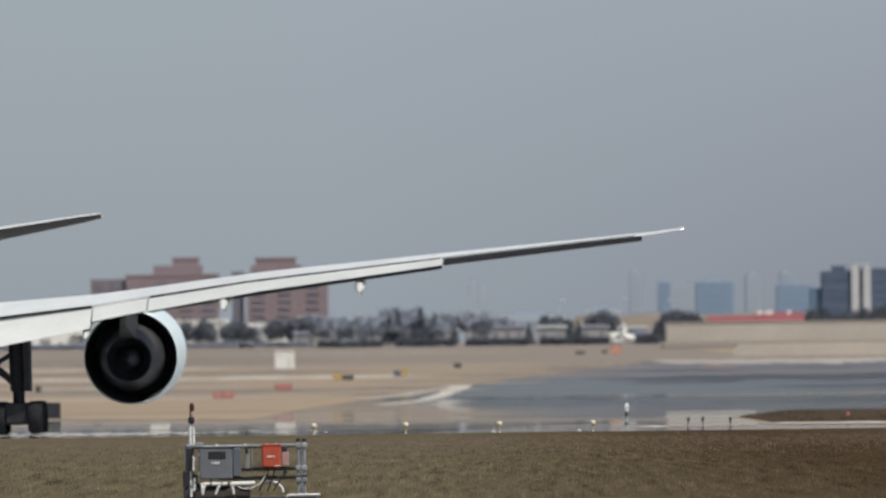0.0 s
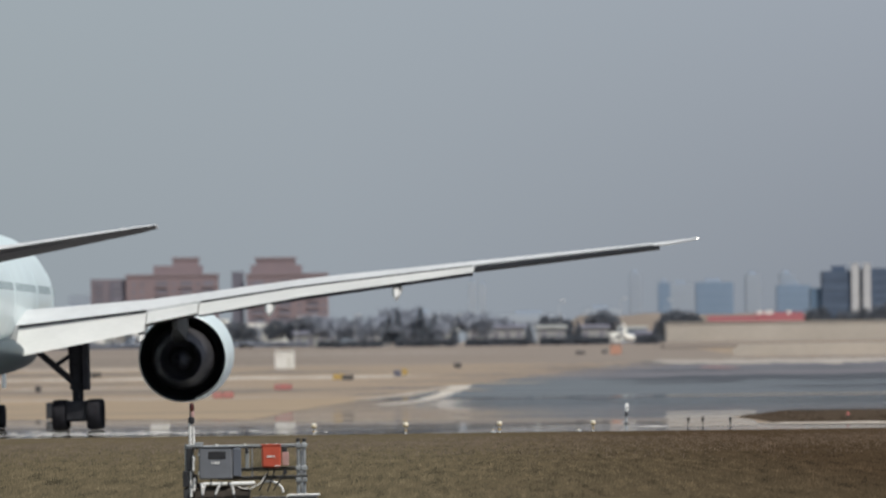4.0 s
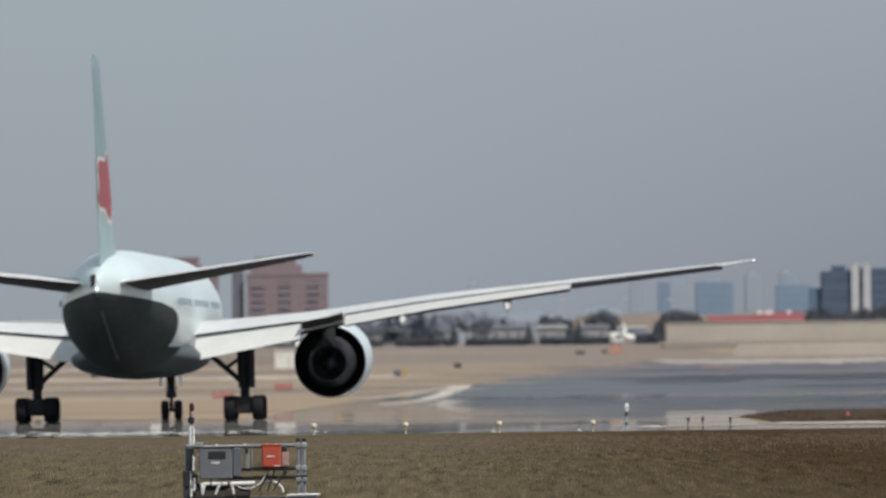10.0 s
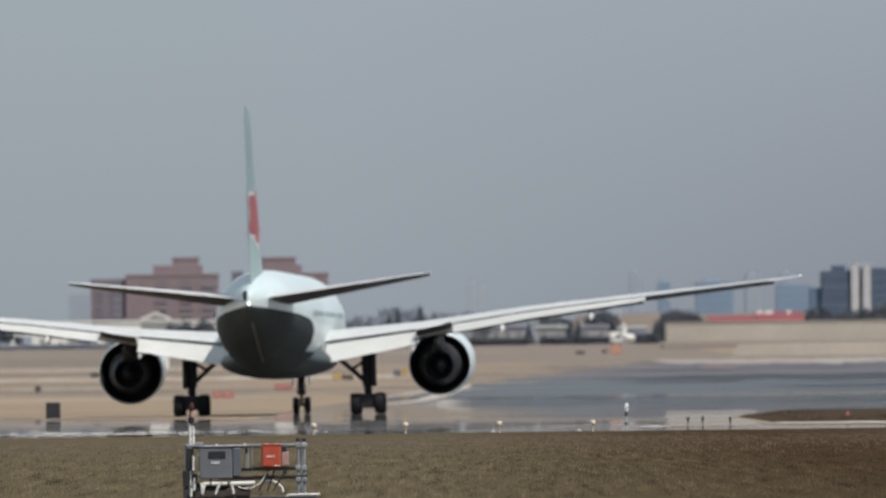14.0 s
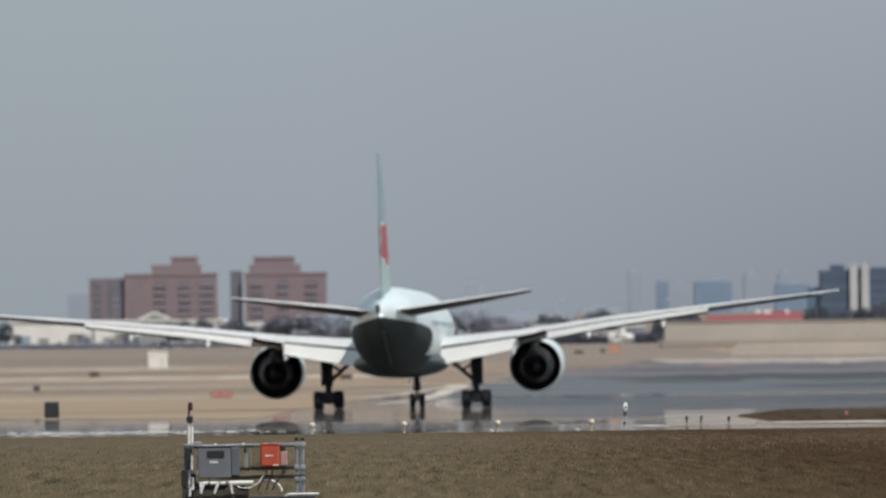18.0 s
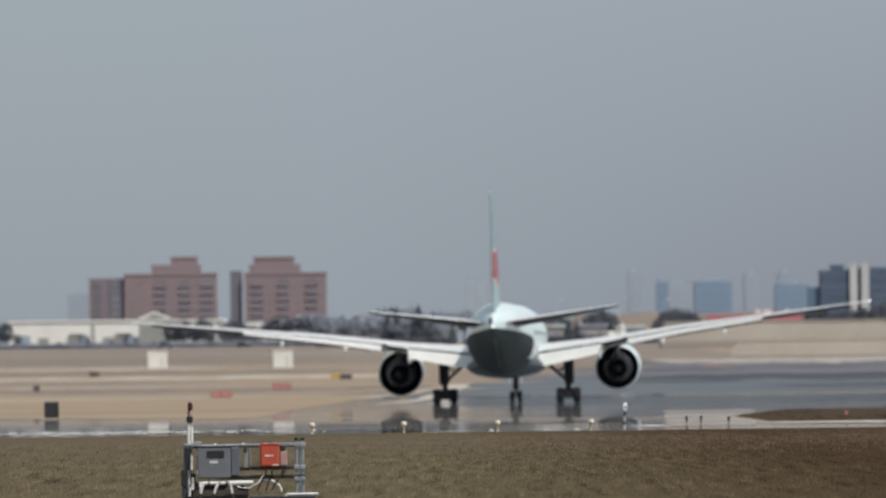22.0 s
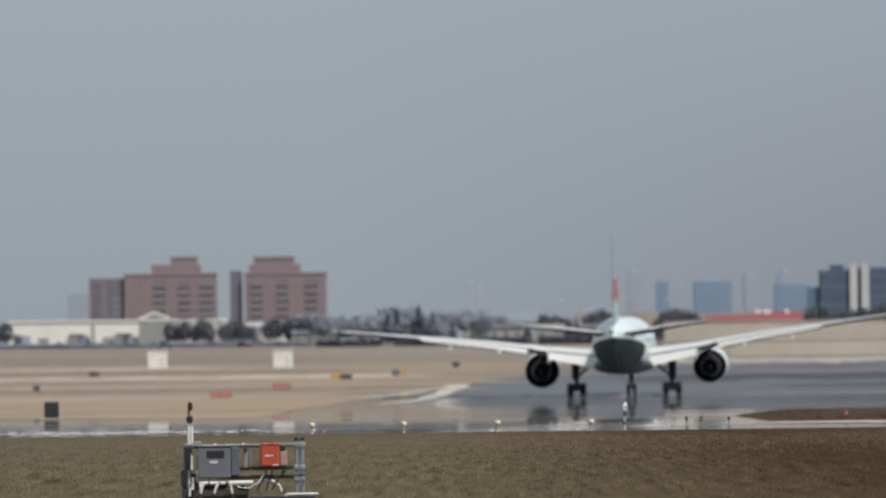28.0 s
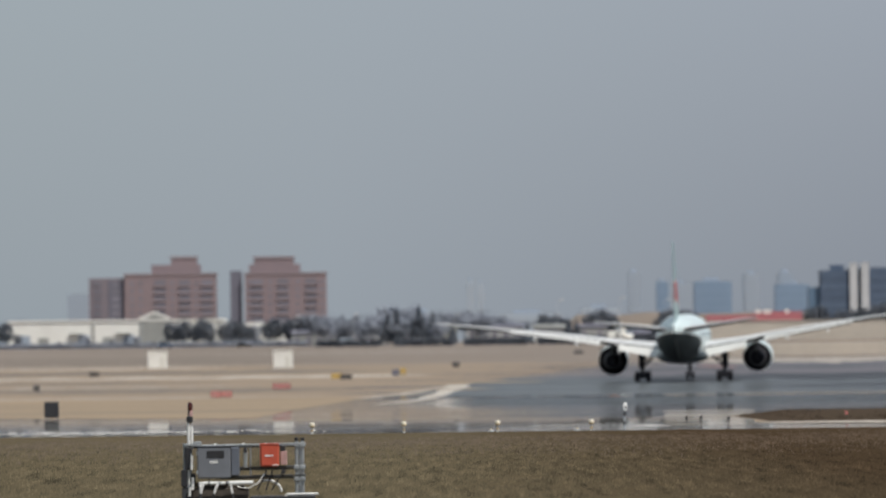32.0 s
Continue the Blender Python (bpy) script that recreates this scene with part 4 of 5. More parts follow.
        part("conduit", bm, mat, r, label, True)
    for a, b2 in ((-0.70, -0.60), (-0.57, -0.45), (-0.41, -0.32), (-0.26, 0.12)):
        part("conduit", tube((a, -0.25, 0.40), (b2, -0.25, 0.405), 0.030 if b2 < 0 else 0.038), PVC, r, "white conduit length", True)
    for x in (-0.575, -0.41, -0.28):
        part("conduit_collar", tube((x - 0.012, -0.25, 0.40), (x + 0.012, -0.25, 0.40), 0.034), GALV, r)
    bent([(0.25, -0.05, 0.43), (0.36, -0.06, 0.44), (0.46, -0.06, 0.41), (0.54, -0.06, 0.34), (0.57, -0.06, 0.26)], 0.022, PVC, "white bent conduit")
    bent([(0.62, -0.08, 0.02), (0.60, -0.08, 0.16), (0.66, -0.08, 0.21), (1.15, -0.06, 0.215)], 0.02, PVC, "white bent conduit")
    for x, lean in ((-0.66, -0.08), (-0.42, -0.12), (-0.26, 0.06), (-0.73, 0.02)):
        bent([(x, -0.25, 0.42), (x + lean * 0.4, -0.27, 0.34), (x + lean * 0.7, -0.27, 0.24)], 0.021, PVC, "short white conduit bend")
        bent([(x + lean * 0.7, -0.27, 0.25), (x + lean, -0.27, 0.12), (x + lean, -0.27, 0.0)], 0.016, DARKPIPE, "dark pipe leading into the ground")
    for x, lean in ((0.34, -0.10), (0.43, -0.07), (0.60, -0.12), (-0.60, 0.03), (-0.47, 0.02)):
        bent([(x, -0.06, 0.66), (x + lean * 0.3, -0.1, 0.52), (x + lean, -0.1, 0.40), (x + lean * 1.6, -0.1, 0.28)], 0.012, BLACK, "black cable")
    bent([(-0.24, -0.1, 0.42), (-0.1, -0.13, 0.33), (0.05, -0.13, 0.32), (0.2, -0.12, 0.40), (0.30, -0.1, 0.55)], 0.010, PVC, "sagging pale cable")
    # dark blocks added to paint in the shade under the boxes
    part("rack_shade_block", box(-0.86, 0.04, -0.12, 0.45, 0.0, 0.33, 0.02), RACKSHADE, r, "dark brown block added for the shade under the boxes")
    part("rack_shade_block", box(-0.80, -0.02, -0.05, 0.40, 0.33, 0.42, 0.02), RACKSHADE, r, "dark brown block added for the shade under the boxes")
    part("base_plate", box(0.06, 1.10, -0.15, 0.6, 0.10, 0.19, 0.02), BLACK, r, "dark base plate")
    for x in (-0.92, -0.98):
        part("battery_box", box(x - 0.05, x + 0.05, -0.10, 0.0, 0.62 if x > -0.95 else 0.35, 0.98 if x > -0.95 else 0.62, 0.01), BLACK, r, "small dark box")
    part("battery_box", box(-1.02, -0.84, -0.08, 0.05, 0.10, 0.34, 0.012), DARKPIPE, r, "dark brown box")
    part("battery_box", box(-0.93, -0.80, -0.06, 0.05, 0.34, 0.56, 0.012), BLACK, r, "small dark box")
    for z0, z1, x in ((0.62, 0.86, -0.86), (0.30, 0.50, -0.85), (0.20, 0.34, -0.90)):
        part("conduit", tube((x, -0.14, z0), (x + 0.01, -0.14, z1), 0.023), PVC, r, "short white conduit", True)
    part("mast_clamp", box(-0.84, -0.70, -0.07, -0.01, 1.02, 1.07, 0.01), GALV, r)
    for x in (-0.50, -0.05, 0.30, 0.45):
        part("rail_bolt", box(x, x + 0.03, -0.05, 0.0, 1.0, 1.035, 0.006), PVC, r, "pale bolt head")
    # mast with a red beacon
    part("mast", tube((-0.905, -0.05, 0.0), (-0.905, -0.05, 1.40), 0.024), PVC, r, "white mast tube", True)
    part("mast", tube((-0.85, -0.02, 0.95), (-0.855, -0.02, 1.32), 0.021), PVC, r, "white mast tube", True)
    part("mast_bracket", box(-0.97, -0.72, -0.08, 0.0, 0.99, 1.03, 0.008), GALV, r)
    part("beacon_neck", turned([(1.36, 0.02), (1.38, 0.05), (1.46, 0.05), (1.48, 0.028), (1.56, 0.028)], 14, "Z", (-0.885, -0.05, 0)), BLACK, r, "black beacon neck", True)
    part("beacon_collar", turned([(1.47, 0.034), (1.57, 0.034)], 14, "Z", (-0.87, -0.05, 0), None, True), PINK, r, "pale collar", True)
    part("beacon", turned([(1.56, 0.0), (1.56, 0.036), (1.60, 0.040), (1.66, 0.038), (1.69, 0.026), (1.70, 0.0)], 16, "Z", (-0.875, -0.05, 0)), material("dark_red_lens", (0.075, 0.019, 0.014), 0.25, scale=8), r, "dark red beacon lens", True)


build_rack()


# ---- lights and posts along the grass edge ----
def build_edge_light():
    e = thing("edge_light", "small white elevated airfield light with amber glass on the grass edge", "airfield light", pose(-4.83, 420.5, 0), "row of edge lights")
    part("stem", tube((0, 0, 0), (0, 0, 0.26), 0.035, 0.03), PVC, e, "white stem", True)
    part("coupling", turned([(0.10, 0.03), (0.11, 0.05), (0.15, 0.05), (0.16, 0.03)], 12, "Z"), YELLOW, e, "yellow breakable coupling", True)
    part("lamp_body", turned([(0.24, 0.03), (0.27, 0.10), (0.31, 0.11), (0.33, 0.10)], 16, "Z", ends=True), LAMPBODY, e, "pale ochre lamp body", True)
    part("lens", turned([(0.33, 0.10), (0.38, 0.105), (0.42, 0.08), (0.44, 0.0)], 16, "Z"), AMBER, e, "pale amber lens", True)
    return e


edge = build_edge_light()
for ex in (-1.41, 2.08, 5.56):
    copy_thing(edge, pose(ex, 420.5, 0, 0, 0, 30 * ex))


def build_low_light(x, y):
    e = thing("inset_light", "small ochre low light in the grass edge", "airfield light", pose(x, y, 0), "low lights")
    part("base", turned([(0, 0.12), (0.06, 0.11), (0.08, 0.06)], 14, "Z", ends=True), GALV, e, "", True)
    part("lens", turned([(0.08, 0.05), (0.11, 0.04), (0.125, 0.0)], 12, "Z"), LAMPBODY, e, "pale ochre lens", True)


for x in (1.84, 5.05):
    build_low_light(x, 422.5)


def build_marker_post():
    p = thing("marker_post", "slim white and dark marker post with an oval head", "marker post", pose(6.92, 428.0, 0))
    part("pole", tube((0, 0, 0), (0, 0, 0.72), 0.05, 0.04), GALV, p, "grey pole", True)
    for z in (0.20, 0.52):
        part("band", tube((0, 0, z), (0, 0, z + 0.1), 0.058), BLACK, p, "dark band", True)
    part("bracket", box(-0.05, 0.07, -0.06, 0.05, 0.60, 0.68, 0.01), BLACK, p)
    rings = []
    for y, r in ((-0.08, 0.6), (-0.06, 1.0), (0.05, 1.0), (0.08, 0.6)):
        rings.append([(0.03 + 0.075 * r * math.cos(a), y, 0.87 + 0.17 * r * math.sin(a)) for a in (2 * math.pi * i / 20 for i in range(20))])
    h = part("head", loft(rings), PVC, p, "white oval head", True)
    part("lens", turned([(-0.11, 0.0), (-0.105, 0.03), (-0.08, 0.04)], 14, "Y", (0.04, 0, 0.84)), BLACK, h, "dark lens", True)


build_marker_post()


def build_stake(x, y, h, cap=None, label="short dark stake standing in the apron edge"):
    s = thing("survey_stake", label, "stake", pose(x, y, 0), "stakes")
    part("shaft", tube((0, 0, 0), (0, 0, h), 0.03, 0.025, 8), BLACK, s, "", True)
    part("cap", box(-0.06, 0.06, -0.04, 0.04, h - 0.16, h, 0.01), cap or UNDER, s, "red cap" if cap else "dark cap")


for x, h in ((10.2, 0.32), (10.8, 0.33), (11.95, 0.30)):
    build_stake(x, 471.0, h)
build_stake(17.9, 500.0, 0.36, SIGNRED, "short red-capped stake by the brown grass bank")


# ---- airfield signs and boxes beyond the threshold ----
def build_sign(name, label, x, y, w, h, leg, face, bar, rows=1, depth=0.25, turn=0.0):
    s = thing(name, label, "airfield sign", pose(x, y, land(y), 0, 0, turn))
    # far casings take the black that is lifted for haze
    b = part("casing", box(-w / 2, w / 2, -depth / 2, depth / 2, leg, leg + h, 0.03), BLACK if y < 1000 else FARSIGN, s, "dark sign casing")
    part("face", box(-w / 2 + 0.04, w / 2 - 0.04, -depth / 2 - 0.012, -depth / 2 + 0.01, leg + 0.04, leg + h - 0.04, 0.004), face, b, "painted sign face")
    if bar:
        part("writing", bars(-w * 0.36, w * 0.36, -depth / 2 - 0.013, leg + h / 2, h * 0.38, 4, int(w * 100)), bar, b, "plain bars of writing")
    for lx in (-w * 0.35, w * 0.35):
        part("leg", tube((lx, 0, 0), (lx, 0, leg + 0.02), 0.04, 0.04, 8), GALV, s)
    return s


build_sign("airfield_sign", "black metal box sign seen from its back on short legs", -22.6, 655.0, 0.84, 0.92, 0.10, BLACK, None)
for x, y in ((-26.2, 1314.0), (-24.95, 1314.0), (-21.0, 1447.0), (-19.9, 1447.0)):
    build_sign("airfield_sign", "red airfield sign with white bars on the dry grass", x, y, 1.2, 0.74, 0.12, SIGNRED, PINK)
build_sign("airfield_sign", "yellow airfield sign with black bars beside the taxiway", -15.1, 1632.0, 1.6, 0.85, 0.15, YELLOW, None)
build_sign("airfield_sign", "black airfield sign beside the taxiway", -13.7, 1628.0, 1.7, 0.7, 0.12, FARSIGN, None)
build_sign("airfield_sign", "dark brown airfield sign beside the taxiway", -6.9, 1712.0, 1.1, 0.95, 0.15, DARKBRICK, None)
build_sign("airfield_sign", "yellow airfield sign beside the taxiway", -5.8, 1713.0, 0.9, 1.0, 0.3, YELLOW, None)
build_sign("airfield_sign", "small black airfield sign on dry grass", -55.1, 1795.0, 1.6, 0.8, 0.12, FARSIGN, None)
build_sign("airfield_sign", "small black airfield sign on dry grass", -52.2, 1457.0, 0.8, 0.75, 0.12, FARSIGN, None)
build_sign("airfield_sign", "small black airfield sign by the runway", 2.6, 1986.0, 1.3, 0.9, 0.15, FARSIGN, None)
build_sign("airfield_sign", "black airfield sign beyond the runway", 31.4, 2578.0, 2.2, 0.8, 0.15, FARSIGN, None)
build_sign("airfield_sign", "black airfield sign beyond the runway", 37.6, 2629.0, 1.0, 0.95, 0.15, FARSIGN, None)
build_sign("marker_board", "orange-red marker board standing beyond the runway", 38.6, 2520.0, 2.6, 2.1, 0.3, FARBOARD, None)


def build_shelter(x, y):
    s = thing("equipment_shelter", "white square equipment shelter on the dry airfield grass", "shelter", pose(x, y, land(y)), "white shelters")
    w = part("cabin", box(-1.75, 1.75, -1.3, 1.3, 0.15, 3.2, 0.04), OFFWHITE, s, "off-white cabin wall")
    part("roof", box(-1.88, 1.88, -1.42, 1.42, 3.2, 3.38, 0.03), OFFWHITE, s, "flat roof")
    part("plinth", box(-1.85, 1.85, -1.4, 1.4, 0.0, 0.15), CONCRETE, s)
    part("door", box(0.4, 1.3, -1.33, -1.29, 0.2, 2.25, 0.01), SHELTERDOOR, w, "pale door")
    part("vent", box(-1.2, -0.7, -1.33, -1.29, 2.35, 2.65, 0.01), SHELTERDOOR, w, "pale vent")


build_shelter(-52.5, 2094.0)
build_shelter(-28.7, 2051.0)


# ---- buildings ----
def build_block(parent, x0, x1, y0, y1, z0, z1, mat, roof_mat=None, name="wall", label=""):
    w = part(name, box(x0, x1, y0, y1, z0, z1), mat, parent, label)
    if roof_mat:
        part("parapet", box(x0 - 0.3, x1 + 0.3, y0 - 0.3, y1 + 0.3, z1, z1 + 0.9), roof_mat, parent, "roof parapet")
    return w


def window_grid(wall, xs, zs, y, w, h, mat, name="window", sill=None):
    first = None
    for z in zs:
        for x in xs:
            if first is None:
                first = part(name, box(-w / 2, w / 2, -0.06, 0.15, -h / 2, h / 2), mat, wall)
                first.matrix_basis = pose(x, y, z)
                if sill:
                    first_sill = part("balcony", box(-w / 2 - 0.4, w / 2 + 0.4, -0.55, 0.1, -h / 2 - 0.3, -h / 2 + 0.45), sill, first, "pale balcony slab")
            else:
                o = share(name, first, wall, pose(x, y, z))
                if sill:
                    share("balcony", first_sill, o, Matrix())


def build_apartments():
    y = 4600.0
    g = land(y)
    a = thing("apartment_block", "long reddish brick apartment block with stepped roof and dark balconies", "building", pose(-117.0, y, g))
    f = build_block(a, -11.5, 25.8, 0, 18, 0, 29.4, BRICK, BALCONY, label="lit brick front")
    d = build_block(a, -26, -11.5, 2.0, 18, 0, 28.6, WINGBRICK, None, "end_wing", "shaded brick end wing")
    # a dark panel paints in the shade of recessed balconies
    part("recess", box(-18.2, -11.7, 1.7, 2.3, 0, 27.6), DARKBRICK, d, "dark panel painting in shaded balcony recesses")
    build_block(a, -0.5, 19.5, 3, 15, 30.3, 33.8, BRICK, None, "roof_storey")
    build_block(a, 7.4, 18.0, 4, 14, 33.8, 36.2, BRICK, BALCONY, "lift_house")
    levels = [2.2 + 3.0 * k for k in range(9)]
    window_grid(f, (3.0, 13.0, 22.0), levels, 0, 4.6, 2.3, FARPANE, sill=BALCONY)
    window_grid(f, (-8.5, -5.0, 8.0, 17.8), levels, 0, 1.3, 1.5, FARPANE)
    window_grid(d, (-15.0, -22.5), levels, 1.7, 3.4, 1.8, FARPANE)
    b = thing("apartment_block", "reddish brick apartment block with a broad roof storey", "building", pose(-65.0, y, g))
    f = build_block(b, -14.5, 18.6, 0, 18, 0, 29.2, BRICK, BALCONY, label="lit brick front")
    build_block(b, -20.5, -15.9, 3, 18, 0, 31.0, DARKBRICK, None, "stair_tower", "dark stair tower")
    build_block(b, -12.8, 8.0, 3, 15, 30.1, 33.5, BRICK, None, "roof_storey")
    build_block(b, -10.8, 5.5, 4, 14, 33.5, 35.8, BRICK, BALCONY, "lift_house")
    window_grid(f, (-9.5, 1.0, 12.5), levels, 0, 4.6, 2.3, FARPANE, sill=BALCONY)
    window_grid(f, (-12.8, -4.2, 7.0, 16.8), levels, 0, 1.3, 1.5, FARPANE)
    c = thing("office_block", "low hazy grey block beside the apartments", "building", pose(-150.7, 4700.0, land(4700)))
    build_block(c, -4.4, 4.4, 0, 15, 0, 23.0, HAZEGREY, None)


def build_warehouse():
    y = 3650.0
    w = thing("warehouse", "long low off-white warehouse with loading bays", "building", pose(-96.0, y, land(y)))
    f = part("wall", box(-44, 26, 0, 30, 0, 8.4), OFFWHITE, w, "off-white cladding")
    part("roof", box(-44.4, 26.4, -0.4, 30, 8.4, 9.0), OFFWHITE, w, "pale roof edge")
    f2 = part("annex", box(26, 46, 3, 30, 0, 7.6), OFFWHITE, w, "lower off-white annex")
    part("gable", loft([[(q, 2 - 2.2 * s2, 0), (9.8 + q, 2 - 2.2 * s2, 0), (9.8 + q, 2 - 2.2 * s2, 8.6), (4.9 + q, 2 - 2.2 * s2, 10.8), (q, 2 - 2.2 * s2, 8.6)] for s2, q in ((0, -1.3), (1, -1.3))]), SHADEWALL, w, "grey gabled front")
    part("gable_trim", loft([[(-1.5, q, 8.6), (3.6, q, 10.85), (8.7, q, 8.6), (8.7, q, 9.5), (3.6, q, 11.7), (-1.5, q, 9.5)] for q in (-0.5, 2.2)]), OFFWHITE, w, "white gable trim")
    for k, x in enumerate((-40, -34, -21, -13.2, -6.5, 20)):
        part("loading_door", box(x, x + 3.4, -0.1, 0.1, 0.2, 3.4 if k % 2 else 4.2), SHADEWALL if k % 2 else HAZEGREY, f, "grey loading door")
    for x in (-16.2, 24.2):
        part("downpipe", tube((x, -0.2, 0), (x, -0.2, 8.4), 0.35, 0.35, 8), SHADEWALL, f)
    for x in (-24, -9):
        part("canopy", box(x, x + 5, -1.6, 0, 4.4, 4.7), SHADEWALL, f)


def build_beige_wall():
    y = 3000.0
    w = thing("beige_hall", "long beige windowless hall with flat top", "building", pose(59.5, y, land(y)))
    part("wall", box(0, 120, 0, 25, 0, 6.6), BEIGEWALL, w, "beige block wall")
    part("coping", box(-0.2, 120, -0.25, 0.6, 6.6, 6.85), CONCRETE, w, "pale coping")
    y = 3300.0
    r = thing("red_roofed_hall", "low hall with a long red metal roof", "building", pose(77.9, y, land(y)))
    part("wall", box(0, 27.4, 0, 14, 0, 5.6), BEIGEWALL, r)
    for x0, x1, z0, z1 in ((-0.3, 13.7, 6.0, 8.3), (13.7, 27.8, 6.2, 9.2)):
        roof = loft([[(x, -0.8, z0), (x, 14.8, z0), (x, 7, z1)] for x in (x0, x1)])
        part("roof", roof, REDROOF, r, "red metal roof")
    for x, w in ((14.2, 1.6), (16.6, 2.2), (23.0, 1.0)):
        part("roof_vent", box(x, x + w, 5.5, 7.8, 8.2, 9.7), OFFWHITE, r, "white roof vent")
    for y0, h in ((2965.0, 1.7),):
        berm = loft([[(x, y0, 0), (x, y0 + 30, 0), (x, y0 + 30, h), (x, y0 + 22, h)] for x in (58.0, 180.0)])
        bank = part("earth_berm", berm, FARFIELD)
        bank.matrix_basis = pose(0, 0, land(2990.0))
        tagged(bank, "low brown earth berm before the beige hall", "berm", kind="structure")
    y = 2400.0
    low = thing("low_beige_wall", "long low beige wall of wide panels", "wall", pose(61.3, y, land(y)))
    part("wall", loft([[(0.6, q, -0.2), (130, q, -0.2), (130, q, 2.85), (1.8, q, 2.65), (0.2, q, 1.2)] for q in (0, 0.6)]), BEIGEWALL, low, "beige wall panels")


def build_tower_block():
    y = 3700.0
    t = thing("office_tower", "dark blue glass office block with two pale concrete shafts", "building", pose(135.0, y, land(y)))
    f = part("wall", box(-10.4, -1.0, 0, 20, 0, 22.4), DARKGLASS, t, "dark glass front")
    part("low_wing", box(-14.2, -10.4, 2, 20, 0, 17), LOWGLASS, t, "lower glass wing")
    f2 = part("rear_wall", box(-1.0, 30, 1.5, 22, 0, 23.2), DARKGLASS, t, "dark glass front")
    for x in (-0.9, 2.9):
        s = part("stair_shaft", box(x, x + 2.5, -1.2, 1.4, 0, 24.4), PALECOL, t, "pale concrete shaft")
        part("shaft_cap", box(x - 0.15, x + 2.45, -1.35, 1.5, 24.4, 24.9), PALECOL, s)
    for k in range(7):
        z = 1.6 + k * 3.0
        part("spandrel", box(-10.4, -1.0, -0.12, 0, z, z + 0.8), TOWERBAND if k % 2 else DARKGLASS, f, "blue-grey spandrel band")
        part("spandrel", box(6.2, 30, 1.36, 1.5, z, z + 0.8), TOWERBAND, f2, "blue-grey spandrel band")
    part("plant_room", box(-7, -2.5, 6, 14, 22.4, 24.2), DARKGLASS, t)


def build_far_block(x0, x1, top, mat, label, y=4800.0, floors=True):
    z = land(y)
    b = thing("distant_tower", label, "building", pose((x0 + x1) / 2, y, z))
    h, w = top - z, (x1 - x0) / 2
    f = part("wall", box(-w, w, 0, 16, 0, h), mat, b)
    part("roof_plant", box(-w * 0.5, w * 0.3, 4, 12, h, h + 1.6), HAZEGREY, b)
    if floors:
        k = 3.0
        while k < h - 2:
            part("window_band", box(-w * 0.92, w * 0.92, -0.08, 0.1, k, k + 1.3), HAZEBAND if mat is HAZEBLUE else mat, f, "band of windows")
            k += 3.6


build_apartments()
build_warehouse()
build_beige_wall()
build_tower_block()
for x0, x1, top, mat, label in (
        (92.0, 97.0, 41.8, HAZEBLUE, "slim hazy blue tower"), (97.0, 106.5, 41.0, HAZEGREY, "hazy grey slab block"), (108.0, 123.8, 41.7, HAZEBLUE, "broad hazy blue slab block"),
        (129.2, 135.6, 44.6, HAZEGREY, "hazy grey tower behind trees"), (142.3, 156.7, 40.1, HAZEBLUE, "hazy blue-grey slab block"), 
        (80.0, 84.8, 45.7, HAZEGREY, "thin hazy grey tower"), (11.5, 14.5, 43.0, HAZEPALE, "faint thin grey tower far off"), (16.0, 18.7, 42.0, HAZEPALE, "faint thin grey tower far off"),
        (60.0, 76.0, 31.0, HAZEPALE, "faint low grey block"), (-20.0, 2.0, 30.0, HAZEPALE, "faint low grey block"), (24.0, 52.0, 29.0, HAZEPALE, "faint low grey block")):
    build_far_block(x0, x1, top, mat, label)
build_far_block(145.0, 151.2, 45.2, HAZEGREY, "hazy grey tower behind a slab block", 4840.0)


# ---- low houses, hedge and parked cars along the far road ----
def build_house(x, y, w, h, wall_mat, roof_mat, label):
    b = thing("low_house", label, "building", pose(x, y, land(y)))
    f = part("wall", box(-w / 2, w / 2, 0, 9, 0, h), wall_mat, b)
    roof = bmesh.new()
    loft([[(q, -0.5, h), (q, 9.5, h), (q, 4.5, h + 0.9)] for q in (-w / 2 - 0.4, w / 2 + 0.4)], True, roof)
    part("roof", roof, roof_mat, b, "pitched roof")
    n = max(1, int(w / 3.5))
    for i in range(n):
        xx = -w / 2 + (i + 0.5) * w / n
        part("window", box(xx - 0.6, xx + 0.6, -0.05, 0.1, h * 0.35, h * 0.75), FARPANE, f)
    part("door", box(-w * 0.1 - 0.5, -w * 0.1 + 0.5, -0.06, 0.1, 0, 2.1), FARPANE, f)


for i, (x, w, h, wall_mat) in enumerate(((-40, 14, 4.0, SHADEWALL), (-22, 12, 4.6, HOUSEWALL), (-9, 8, 3.6, HOUSEWALL), (1.5, 7, 4.4, SHADEWALL), (17, 18, 5.2, HOUSEWALL),
                                          (34.5, 9.5, 5.0, HOUSEWALL), (47.6, 10, 5.0, HOUSEWALL), (60, 9, 4.4, HAZEGREY))):
    build_house(x, 3560.0 + 6 * (i % 3), w, h, wall_mat, SHADEWALL if i % 2 else DARKBRICK, "low pale house among bare trees" if wall_mat is HOUSEWALL else "low grey house among bare trees")


